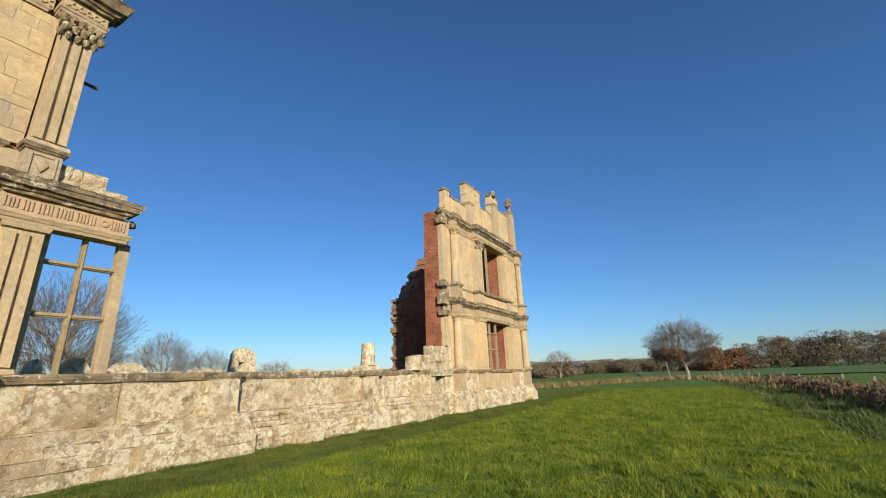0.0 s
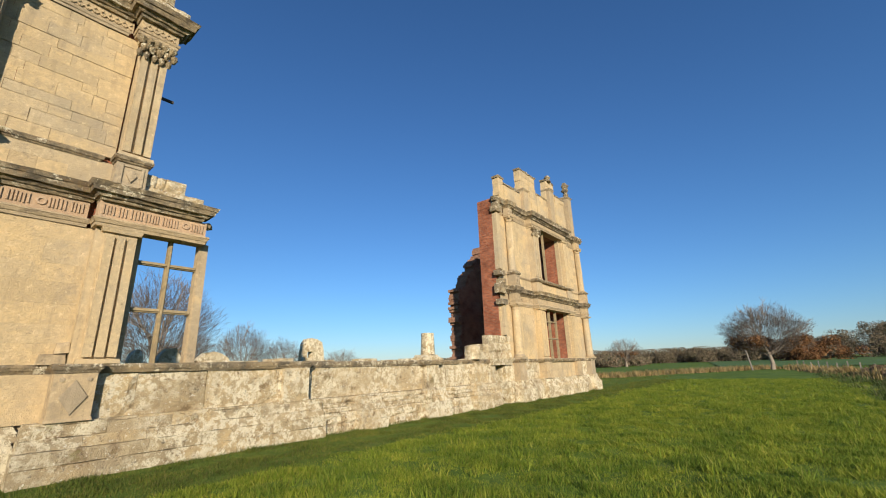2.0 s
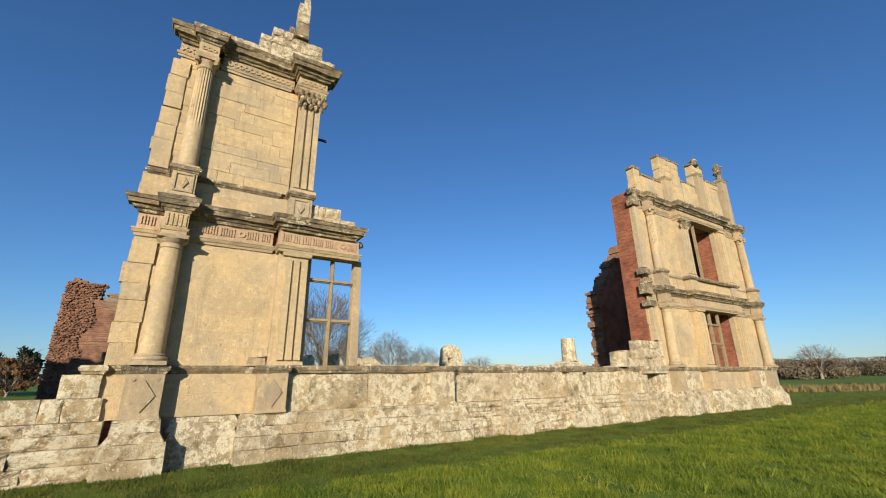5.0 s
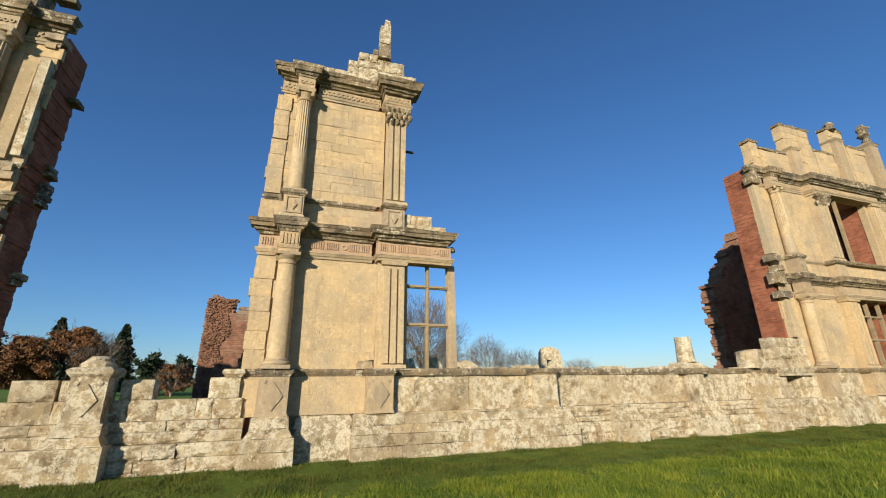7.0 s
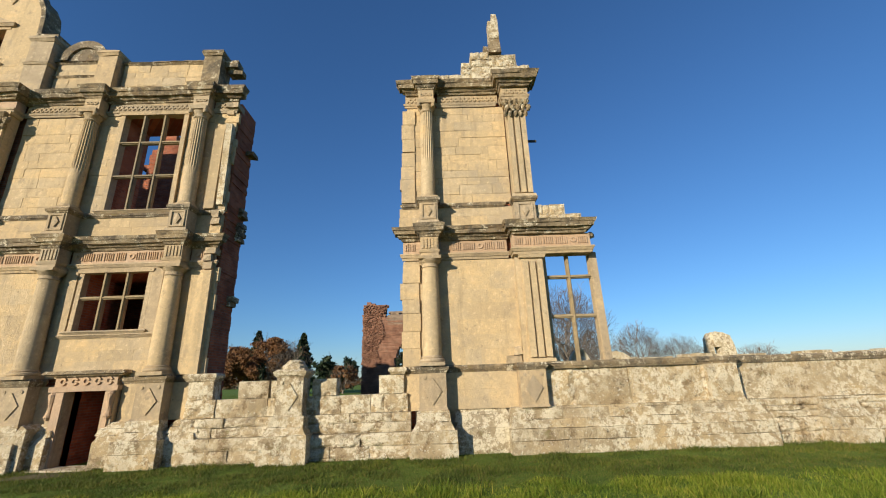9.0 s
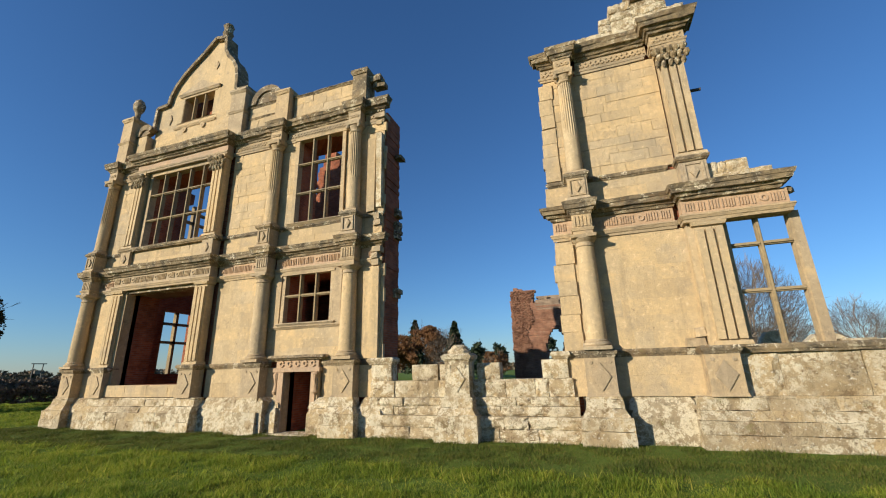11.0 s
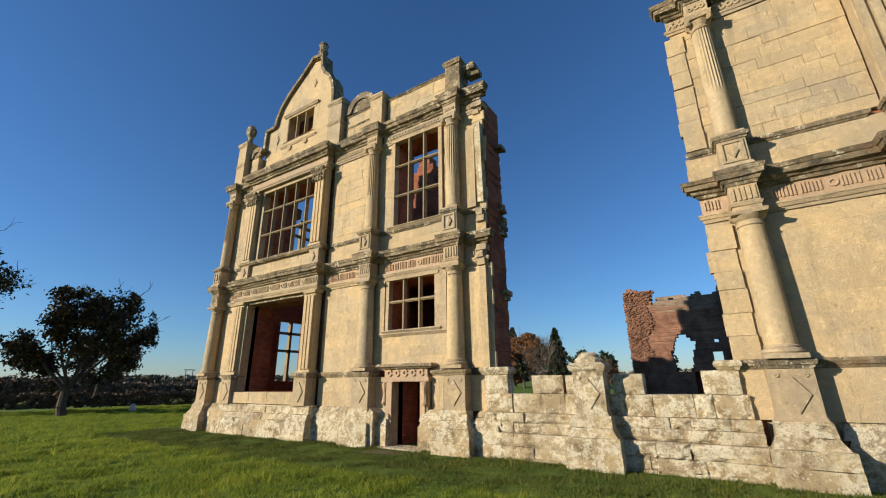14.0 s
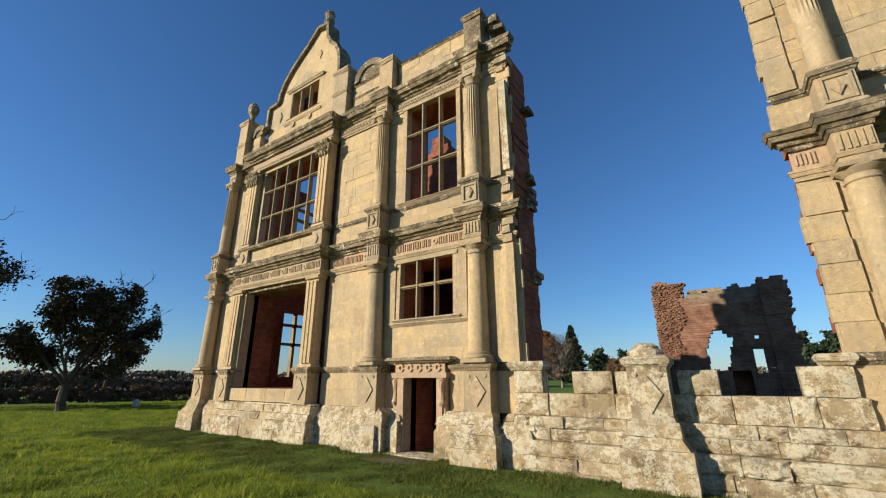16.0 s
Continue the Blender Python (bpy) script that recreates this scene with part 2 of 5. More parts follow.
class M:
    """Collects vertices and faces of one mesh."""

    def __init__(self):
        self.v, self.f = [], []

    def box(self, x0, x1, y0, y1, z0, z1, j=0.0):
        n = len(self.v)
        for z in (z0, z1):
            for x, y in ((x0, y0), (x1, y0), (x1, y1), (x0, y1)):
                self.v.append((x + rng.uniform(-j, j), y + rng.uniform(-j, j), z + rng.uniform(-j, j)))
        for f in ((3, 2, 1, 0), (4, 5, 6, 7), (0, 1, 5, 4), (1, 2, 6, 5), (2, 3, 7, 6), (3, 0, 4, 7)):
            self.f.append(tuple(n + i for i in f))
        return self

    def layer(self, x0, x1, yf, yb, z0, z1, d0, d1, j=0.008):
        """One moulding course: stands d0 proud at its foot and d1 at its head, with returns, its arris worn."""
        k = max(1, round((x1 - x0) / 0.22))
        n = len(self.v)
        for i in range(k + 1):
            s = i / k
            for z, d in ((z0, d0), (z1, d1)):
                x = x0 - d + s * (x1 - x0 + 2 * d)
                a = noise.noise(Vector((x * 1.7, yf * 3, z * 5))) * j * 1.8 + rng.uniform(-j, j) * 0.6
                c = rng.uniform(-j, j) * 0.5
                self.v.append((x, yf - d + a, z + c))
                self.v.append((x, yb, z))
        for i in range(k):
            a = n + 4 * i
            b = a + 4
            self.f += [(a, b, b + 2, a + 2), (a + 2, b + 2, b + 3, a + 3), (a + 1, b + 1, b, a), (b + 1, a + 1, a + 3, b + 3)]
        self.f.append((n, n + 2, n + 3, n + 1))
        e = n + 4 * k
        self.f.append((e, e + 1, e + 3, e + 2))
        return self

    def layers(self, x0, x1, yf, yb, rows, j=0.008, lift=0.0, out=1.0):
        for z0, z1, d0, d1 in rows:
            self.layer(x0, x1, yf, yb, z0 + lift, z1 + lift, d0 * out, d1 * out, j)
        return self

    def lathe(self, cx, cy, rows, n=28, flutes=0, depth=0.0, j=0.0):
        """A turned shape; rows of (radius, z, fluted or not)."""
        start = len(self.v)
        for row in rows:
            r, z, cut = (*row, 0)[:3]
            for i in range(n):
                a = 2 * math.pi * i / n
                q = r - (cut * depth * abs(math.sin(a * flutes / 2)) if flutes else 0) + rng.uniform(-j, j)
                self.v.append((cx + q * math.cos(a), cy + q * math.sin(a), z))
        for k in range(len(rows) - 1):
            for i in range(n):
                a, b = start + k * n + i, start + k * n + (i + 1) % n
                self.f.append((a, b, b + n, a + n))
        self.f.append(tuple(start + i for i in reversed(range(n))))
        self.f.append(tuple(start + (len(rows) - 1) * n + i for i in range(n)))
        return self

    def prism(self, outline, y0, y1):
        """An outline in x and z, counter-clockwise, drawn out from y0 to y1."""
        n, k = len(self.v), len(outline)
        self.v += [(x, y0, z) for x, z in outline] + [(x, y1, z) for x, z in outline]
        self.f.append(tuple(n + i for i in range(k)))
        self.f.append(tuple(n + k + i for i in reversed(range(k))))
        for i in range(k):
            a, b = n + i, n + (i + 1) % k
            self.f.append((b, a, a + k, b + k))
        return self

    def bar(self, p, q, w, y0, y1):
        """A straight bar of width w between two points of the x-z plane."""
        (px, pz), (qx, qz) = p, q
        l = math.hypot(qx - px, qz - pz) or 1
        u, v = -(qz - pz) / l * w / 2, (qx - px) / l * w / 2
        return self.prism([(px - u, pz - v), (qx - u, qz - v), (qx + u, qz + v), (px + u, pz + v)], y0, y1)

    def ring(self, cx, cz, r0, r1, y0, y1, a0=0.0, a1=360.0, n=16):
        for i in range(n):
            a, b = radians(a0 + (a1 - a0) * i / n), radians(a0 + (a1 - a0) * (i + 1) / n)
            self.prism([(cx + r0 * math.cos(a), cz + r0 * math.sin(a)), (cx + r1 * math.cos(a), cz + r1 * math.sin(a)),
                        (cx + r1 * math.cos(b), cz + r1 * math.sin(b)), (cx + r0 * math.cos(b), cz + r0 * math.sin(b))], y0, y1)
        return self

    def lozenge(self, cx, cz, w, h, y, proud):
        """A raised diamond with four sloping faces."""
        q = y - proud * 0.75
        self.prism([(cx - w, cz), (cx, cz - h), (cx + w, cz), (cx, cz + h)], q, y + 0.02)
        n = len(self.v)
        self.v += [(cx - w * 0.97, q - 0.001, cz), (cx, q - 0.001, cz - h * 0.97), (cx + w * 0.97, q - 0.001, cz), (cx, q - 0.001, cz + h * 0.97), (cx, y - proud * 1.1, cz)]
        self.f += [(n + a, n + b, n + 4) for a, b in ((0, 1), (1, 2), (2, 3), (3, 0))]
        return self

    def tube(self, p, q, r0, r1, n=6):
        p, q = Vector(p), Vector(q)
        d = (q - p).normalized()
        u = d.orthogonal().normalized()
        w = d.cross(u)
        s = len(self.v)
        for c, r in ((p, r0), (q, r1)):
            for i in range(n):
                a = 2 * math.pi * i / n
                self.v.append(tuple(c + r * (u * math.cos(a) + w * math.sin(a))))
        for i in range(n):
            self.f.append((s + i, s + (i + 1) % n, s + n + (i + 1) % n, s + n + i))
        return self

    def mesh(self, name, material, smooth=False):
        me = bpy.data.meshes.new(name)
        me.from_pydata(self.v, [], self.f)
        me.materials.append(material)
        if smooth:
            me.polygons.foreach_set("use_smooth", [True] * len(me.polygons))
            me.set_sharp_from_angle(angle=radians(38))
        me.update()
        return me


def part(name, m, material, parent=None, label="", smooth=False):
    ob = new(name, m.mesh(name, material, smooth))
    if parent is not None:
        ob.parent = parent
    return tagged(ob, label)


def thing(name, label, category, group="", kind=""):
    return tagged(new(name), label, category, group, kind)


def spans(x0, x1, cuts):
    """What the cuts leave of the stretch x0 to x1."""
    left = [(x0, x1)]
    for a, b in cuts:
        left = [(p, q) for s, e in left for p, q in ((s, min(e, a)), (max(s, b), e)) if q - p > 0.02]
    return left


def levels(z0, z1, holes, step):
    marks = sorted({z0, z1, *[z for h in holes for z in h[2:4] if z0 < z < z1]})
    out = []
    for a, b in zip(marks, marks[1:]):
        k = max(1, round((b - a) / step))
        out += [(a + (b - a) * i / k, a + (b - a) * (i + 1) / k) for i in range(k)]
    return out


def core(name, parent, x0, x1, y0, y1, z0, z1, material, holes=(), rag_l=0.0, rag_r=0.0, top=None, step=0.3, label="", j=0.0):
    """A thick wall in courses, with openings (x0, x1, z0, z1) right through it and broken ends. top: a function of x for a ruined head."""
    m = M()
    for a, b in levels(z0, z1, holes, step):
        s, e = x0 + rng.uniform(0, rag_l), x1 - rng.uniform(0, rag_r)
        for p, q in spans(s, e, [(h[0], h[1]) for h in holes if h[2] <= a + 0.01 and h[3] >= b - 0.01]):
            if top is None:
                m.box(p, q, y0, y1, a, b, j)
            else:
                k = max(1, round((q - p) / 0.4))
                run = None
                for i in range(k + 1):
                    x = p + (q - p) * (i + 0.5) / k
                    if i < k and top(x) > (a + b) / 2:
                        run = p + (q - p) * i / k if run is None else run
                    elif run is not None:
                        m.box(run, p + (q - p) * i / k, y0 + rng.uniform(-0.015, 0.015), y1, a, b, j)
                        run = None
    return part(name, m, material, parent, label)


def side_core(name, parent, x0, x1, y0, y1, z0, z1, material, holes=(), top=None, step=0.3, label=""):
    """The same for a wall that runs along y; openings and head are given along y."""
    m = M()
    for a, b in levels(z0, z1, holes, step):
        for p, q in spans(y0 + rng.uniform(0, 0.05), y1, [(h[0], h[1]) for h in holes if h[2] <= a + 0.01 and h[3] >= b - 0.01]):
            k = max(1, round((q - p) / 0.5))
            run = None
            for i in range(k + 1):
                y = p + (q - p) * (i + 0.5) / k
                if i < k and (top is None or top(y) > (a + b) / 2):
                    run = p + (q - p) * i / k if run is None else run
                elif run is not None:
                    m.box(x0, x1, run, p + (q - p) * i / k, a, b)
                    run = None
    return part(name, m, material, parent, label)


def stone_mesh(seed, name="stone", chamfer=0.03):
    """A squared stone one unit each way, its front arrises worn off."""
    r = random.Random(seed)
    v, f = [], []
    nx, nz = 5, 4
    rough = 0.05 if chamfer > 0.01 else 0.012
    for k in range(nz + 1):
        for i in range(nx + 1):
            x, z = i / nx - 0.5, k / nz - 0.5
            rim = i in (0, nx) or k in (0, nz)
            y = noise.noise(Vector((x * 2.3 + seed * 3.1, z * 2.3, seed))) * rough + r.uniform(-0.35, 0.35) * rough
            if rim:
                y += rough * r.uniform(0.5, 1.6)
                if r.random() < 0.22:
                    y += rough * 1.5
            v.append((x * (1 - 0.25 * chamfer) + r.uniform(-1, 1) * chamfer * (0.25 if rim else 1), y, z * (1 - 0.5 * chamfer) + r.uniform(-1, 1) * chamfer * (0.4 if rim else 1)))
    for k in range(nz):
        for i in range(nx):
            a = k * (nx + 1) + i
            f.append((a, a + 1, a + nx + 2, a + nx + 1))
    loop = [i for i in range(nx + 1)] + [k * (nx + 1) + nx for k in range(1, nz + 1)] + [nz * (nx + 1) + i for i in range(nx - 1, -1, -1)] + [k * (nx + 1) for k in range(nz - 1, 0, -1)]
    n = len(v)
    v += [(v[a][0], 1.0, v[a][2]) for a in loop]
    for i in range(len(loop)):
        k = (i + 1) % len(loop)
        f.append((loop[i], n + i, n + k, loop[k]))
    me = bpy.data.meshes.new(name)
    me.from_pydata(v, [], f)
    me.update()
    flip = bmesh.new()
    flip.from_mesh(me)
    bmesh.ops.recalc_face_normals(flip, faces=flip.faces)
    flip.to_mesh(me)
    flip.free()
    return me


STONES = {}


def stone_set(material):
    chamfer = 0.004 if material is STONE else 0.022
    key = (material.name, chamfer)
    if key not in STONES:
        STONES[key] = []
        for s in range(5):
            me = stone_mesh(s + len(STONES) * 10, "stone", chamfer)
            me.materials.append(material)
            STONES[key].append(me)
    return STONES[key]


QUEUE = []


def ashlar(parent, x0, x1, z0, z1, yf, depth=0.14, material=None, course=0.36, length=0.8, holes=(), rag_l=0.0, rag_r=0.0, uneven=0.004, gap=0.003, miss=0.0, top=None):
    """Queues the facing of a wall: stones in courses round the openings, laid at the end of the file."""
    QUEUE.append((parent, x0, x1, z0, z1, yf, depth, material or STONE, course, length, holes, rag_l, rag_r, uneven, gap, miss, top))


def lay_stones():
    r = random.Random(11)
    for parent, x0, x1, z0, z1, yf, depth, material, course, length, holes, rag_l, rag_r, uneven, gap, miss, top in QUEUE:
        meshes = stone_set(material)
        beds = levels(z0, z1, holes, course)
        fixed = {z0, z1, *[z for h in holes for z in h[2:4]]}
        for i in range(len(beds) - 1):
            if not any(abs(beds[i][1] - z) < 1e-4 for z in fixed):
                z = beds[i][1] + r.uniform(-0.17, 0.17) * course
                beds[i], beds[i + 1] = (beds[i][0], z), (z, beds[i + 1][1])
        for a, b in beds:
            s, e = x0 + r.uniform(0, rag_l), x1 - r.uniform(0, rag_r)
            for p, q in spans(s, e, [(h[0], h[1]) for h in holes if h[2] <= a + 0.01 and h[3] >= b - 0.01]):
                x = p
                while q - x > 0.03:
                    w = length * r.choice((0.5, 0.75, 0.9, 1.1, 1.4, 1.8)) * r.uniform(0.85, 1.15)
                    w = q - x if q - x < w * 1.45 else w
                    if r.random() >= miss and (top is None or top(x + w / 2) > (a + b) / 2):
                        ob = new("stone", meshes[r.randrange(5)])
                        ob.parent = parent
                        off = r.uniform(-uneven, uneven)
                        ob.matrix_basis = Matrix.Translation((x + w / 2, yf + off, (a + b) / 2)) @ Matrix.Rotation(r.uniform(-1, 1) * uneven * 0.8, 4, 'Z') @ Matrix.Diagonal((w - gap, depth - off - 0.004, b - a - gap, 1))
                    x += w


# ---- the order of the facade ----
W = 13.6  # face of the main wall
STRING = [(2.08, 2.15, 0.02, 0.05), (2.15, 2.22, 0.07, 0.09), (2.22, 2.28, 0.09, 0.05)]
ARCHI = [(5.42, 5.50, 0.02, 0.03), (5.50, 5.58, 0.05, 0.09), (5.58, 5.63, 0.10, 0.08)]
CORNICE = [(6.04, 6.12, 0.03, 0.07), (6.12, 6.20, 0.11, 0.18), (6.20, 6.32, 0.24, 0.27), (6.32, 6.42, 0.29, 0.33), (6.42, 6.48, 0.33, 0.16)]
CAP = [(7.16, 7.21, 0.02, 0.05), (7.21, 7.29, 0.07, 0.09), (7.29, 7.34, 0.08, 0.03)]
TOPARCH = [(10.98, 11.06, 0.02, 0.03), (11.06, 11.13, 0.05, 0.07)]
TOPCORN = [(11.46, 11.54, 0.03, 0.07), (11.54, 11.62, 0.11, 0.18), (11.62, 11.76, 0.25, 0.29), (11.76, 11.88, 0.31, 0.36), (11.88, 11.96, 0.35, 0.16)]


def base_block(parent, x0, x1, yf, z1=0.64, yb=13.5, material=None, head=1.12, lean=0.2, side=0.2, name="plinth"):
    """The heavy foot of a pier: a block and a sloping course above it."""
    rows = [(0.0, 0.0, -0.35, z1 * 0.52, 0.015, 0.01), (0.0, 0.0, z1 * 0.52 + 0.006, z1, 0.005, 0.0)]
    ledge = z1 + (head - z1) * 0.42
    rows.append((0.05, 0.05, z1 + 0.004, ledge, 0.0, -side * 0.55))
    rows.append((side * 0.72, lean * 0.72, ledge + 0.004, head - 0.06, 0.0, -0.02))
    rows.append((side * 0.9, lean * 0.9, head - 0.056, head, 0.02, 0.0))
    ob = None
    for dx, dy, za, zb, d0, d1 in rows:
        # long courses are laid in blocks of uneven length
        cuts, x = [x0 + dx], x0 + dx
        while x1 - dx - x > 1.9:
            x += rng.uniform(0.8, 1.5)
            cuts.append(x)
        cuts.append(x1 - dx)
        for k, (a, b) in enumerate(zip(cuts, cuts[1:])):
            first, last = k == 0, k == len(cuts) - 2
            out = rng.uniform(-0.014, 0.014) if len(cuts) > 2 else 0.0
            m = M().layer(a + (0 if first else 0.004), b - (0 if last else 0.004), yf + dy + out, yb, za, zb, d0 if len(cuts) == 2 else 0.0, d1 if len(cuts) == 2 else 0.0, 0.02)
            if len(cuts) > 2 and d1 < -0.01:
                for i, (vx, vy, vz) in enumerate(m.v):
                    if vz > (za + zb) / 2 and vy < yf + dy + 0.15:
                        m.v[i] = (vx, vy - d1, vz)
            done = part(name if ob is None else "block", m, material or LICHEN, parent if ob is None else ob)
            ob = ob or done
    return ob


def dado(parent, cx, hw, yf, yb, z0=1.12, z1=2.08, material=None, name="pedestal"):
    m = M()
    m.layer(cx - hw, cx + hw, yf, yb, z0, z1, 0, 0, 0.007)
    m.layer(cx - hw, cx + hw, yf, yb, z0, z0 + 0.07, 0.03, 0.012, 0.006)
    ob = part(name, m, material or CARVED, parent)
    d = M()
    d.lozenge(cx, (z0 + z1) / 2, hw * 0.66, (z1 - z0) * 0.36, yf - 0.003, 0.035)
    for sx in (-1, 1):
        d.ring(cx + sx * hw * 0.62, z1 - 0.12, 0.01, 0.05, yf - 0.02, yf + 0.02, n=8)
    part("diamond_boss", d, material or CARVED, ob)
    return ob


def pier(parent, cx, yf=13.18, base_yf=12.9, hw=0.37, bw=0.61, tall=0.64):
    base_block(parent, cx - bw, cx + bw, base_yf, tall, side=bw - hw - 0.03, lean=yf - base_yf - 0.02)
    dado(parent, cx, hw, yf, 13.58)
    part("string_course", M().layers(cx - hw, cx + hw, yf, 13.58, STRING, lift=0.004), WORN, parent)


def lower_column(parent, cx, yc=13.36, r=0.272):
    rows = [(r * 0.985, 2.52)] + [(r - 0.035 * (k / 10) ** 1.6, 2.55 + 2.55 * k / 10) for k in range(11)]
    col = part("column", M().lathe(cx, yc, rows, 36, j=0.0015), STONE, parent, smooth=True)
    b = M().layers(cx - r * 1.3, cx + r * 1.3, yc - r * 1.3, yc + r * 1.3, [(2.275, 2.37, 0.0, 0.0)])
    b.lathe(cx, yc, [(r * 1.22, 2.37), (r * 1.32, 2.40), (r * 1.3, 2.45), (r * 1.1, 2.48), (r * 1.15, 2.51), (r * 1.02, 2.545)], 36, j=0.004)
    part("column_base", b, CARVED, col, smooth=True)
    c = M().lathe(cx, yc, [(r * 0.9, 5.09), (r * 0.98, 5.11), (r * 0.9, 5.14), (r * 0.88, 5.22), (r * 1.0, 5.25), (r * 1.22, 5.32), (r * 1.22, 5.34)], 36)
    c.layer(cx - r * 1.22, cx + r * 1.22, yc - r * 1.22, yc + r * 1.22, 5.34, 5.425, 0.0, 0.02)
    part("capital", c, CARVED, col, smooth=True)
    e = M().layer(cx - 0.27, cx + 0.27, yc - 0.22, 13.58, 5.425, 6.045, 0, 0, 0.006)
    e.layer(cx - 0.27, cx + 0.27, yc - 0.22, 13.58, 5.55, 5.63, 0.02, 0.05)
    for k in range(5):
        x = cx - 0.2 + 0.1 * k
        e.box(x - 0.028, x + 0.028, yc - 0.25, yc - 0.21, 5.68, 6.0, 0.003)
    part("entablature_block", e, CARVED, parent)
    part("cornice", M().layers(cx - 0.27, cx + 0.27, yc - 0.22, 13.58, CORNICE, 0.016, 0.004, 0.66), WORN, parent)


def upper_column(parent, cx, yc=13.38, r=0.232, cut=0.38):
    p = M().layer(cx - 0.28, cx + 0.28, yc - 0.3, 13.58, 6.46, 7.17, 0, 0, 0.006)
    p.layer(cx - 0.28, cx + 0.28, yc - 0.3, 13.58, 6.46, 6.56, 0.06, 0.03)
    ped = part("pedestal", p, CARVED, parent)
    d = M().lozenge(cx, 6.87, 0.1, 0.17, yc - 0.303, 0.05)
    for s in (-1, 1):
        d.box(cx + s * 0.2 - 0.025, cx + s * 0.2 + 0.025, yc - 0.335, yc - 0.29, 6.6, 7.14, 0.003)
    d.box(cx - 0.175, cx + 0.175, yc - 0.33, yc - 0.29, 7.08, 7.14, 0.003)
    d.box(cx - 0.175, cx + 0.175, yc - 0.33, yc - 0.29, 6.6, 6.65, 0.003)
    part("panel_frame", d, CARVED, ped)
    part("string_course", M().layers(cx - 0.28, cx + 0.28, yc - 0.3, 13.58, CAP, lift=0.004), WORN, parent)
    rows = []
    for k in range(25):
        s = k / 24
        rows.append((r - 0.03 * s ** 1.6, 7.5 + 3.12 * s, 1.0 if s > cut else 0.0))
    col = part("column", M().lathe(cx, yc, rows, 80, 20, 0.028), STONE, parent, smooth=True)
    b = M().layers(cx - r * 1.3, cx + r * 1.3, yc - r * 1.3, yc + r * 1.3, [(7.335, 7.40, 0.0, 0.0)])
    b.lathe(cx, yc, [(r * 1.25, 7.40), (r * 1.3, 7.43), (r * 1.1, 7.46), (r * 1.12, 7.49), (r, 7.515)], 32, j=0.003)
    part("column_base", b, CARVED, col, smooth=True)
    c = M().lathe(cx, yc, [(r * 0.9, 10.58), (r, 10.61), (r * 0.86, 10.66), (r * 0.95, 10.72), (r * 1.2, 10.82)], 32, j=0.008)
    for s in (-1, 1):
        for dz in (10.79, 10.85):
            c.lathe(cx + s * r * 1.05, yc - r * 0.9, [(0.055, dz - 0.05), (0.085, dz), (0.055, dz + 0.05)], 10, j=0.01)
    c.layer(cx - r * 1.2, cx + r * 1.2, yc - r * 1.2, yc + r * 1.2, 10.87, 10.985, 0.0, 0.03)
    part("capital", c, CARVED, col, smooth=True)
    e = M().layer(cx - 0.26, cx + 0.26, yc - 0.16, 13.58, 10.985, 11.465, 0, 0, 0.006)
    for s in (-1, 0, 1):
        e.ring(cx + s * 0.13, 11.27, 0.03, 0.07, yc - 0.19, yc - 0.15, n=10)
    part("entablature_block", e, CARVED, parent)
    part("cornice", M().layers(cx - 0.26, cx + 0.26, yc - 0.16, 13.58, TOPCORN, 0.018, 0.004, 0.62), WORN, parent)


def pilaster(parent, x0, x1, yf, yb, z0, z1, leafy=False):
    """A flat pilaster of three upright strips with a moulded head and foot."""
    m = M()
    w = (x1 - x0) / 3
    m.layer(x0 + 0.01, x1 - 0.01, yf + 0.03, yb, z0, z1, 0, 0, 0.004)
    for k in range(3):
        m.box(x0 + k * w + 0.03, x0 + (k + 1) * w - 0.03, yf - 0.055, yf + 0.06, z0 + 0.14, z1 - 0.2, 0.008)
    m.layer(x0, x1, yf, yb, z0, z0 + 0.1, 0.07, 0.05)
    m.layer(x0, x1, yf, yb, z1 - 0.1, z1, 0.05, 0.08)
    ob = part("pilaster", m, STONE, parent)
    if leafy:
        c = M()
        r = random.Random(int(x0 * 100))
        for row in range(3):
            for k in range(5):
                x = x0 - 0.06 + (x1 - x0 + 0.12) * (k + 0.5 * (row % 2)) / 4.4
                z = z1 - 0.62 + row * 0.19
                q = 0.075 + 0.03 * row
                c.lathe(x, yf - 0.09 - 0.04 * row, [(q * 0.3, z - 0.10), (q * 0.8, z - 0.02), (q, z + 0.05), (q * 0.75, z + 0.11), (q * 0.25, z + 0.15)], 8, j=0.016)
        tagged(part("capital", c, WORN, ob, "carved leafy capital, worn"), kind="stuff")
    return ob


def frieze(parent, x0, x1, yf, seed, z0=5.72, z1=5.98, pale=False):
    """Raised lettering-like bars and roundels cut in pink stone."""
    m = M().layer(x0, x1, yf, 13.58, 5.63, 6.045, 0, 0, 0.004)
    ob = part("frieze", m, CARVED if pale else PINK, parent)
    b = M()
    r = random.Random(seed)
    x, h = x0 + 0.08, z1 - z0
    while x < x1 - 0.2:
        if r.random() < 0.4:
            b.ring(x + 0.1, z0 + h / 2, 0.05, 0.095, yf - 0.03, yf + 0.01, n=12)
            x += 0.24
        for _ in range(r.randint(3, 7)):
            if x > x1 - 0.06:
                break
            b.bar((x, z0 + r.uniform(0, 0.02)), (x, z1 - r.uniform(0, 0.03)), 0.026, yf - 0.03, yf + 0.01)
            x += r.uniform(0.058, 0.075)
        x += 0.04
    tagged(part("relief", b, CARVED if pale else PINK, ob), kind="stuff")


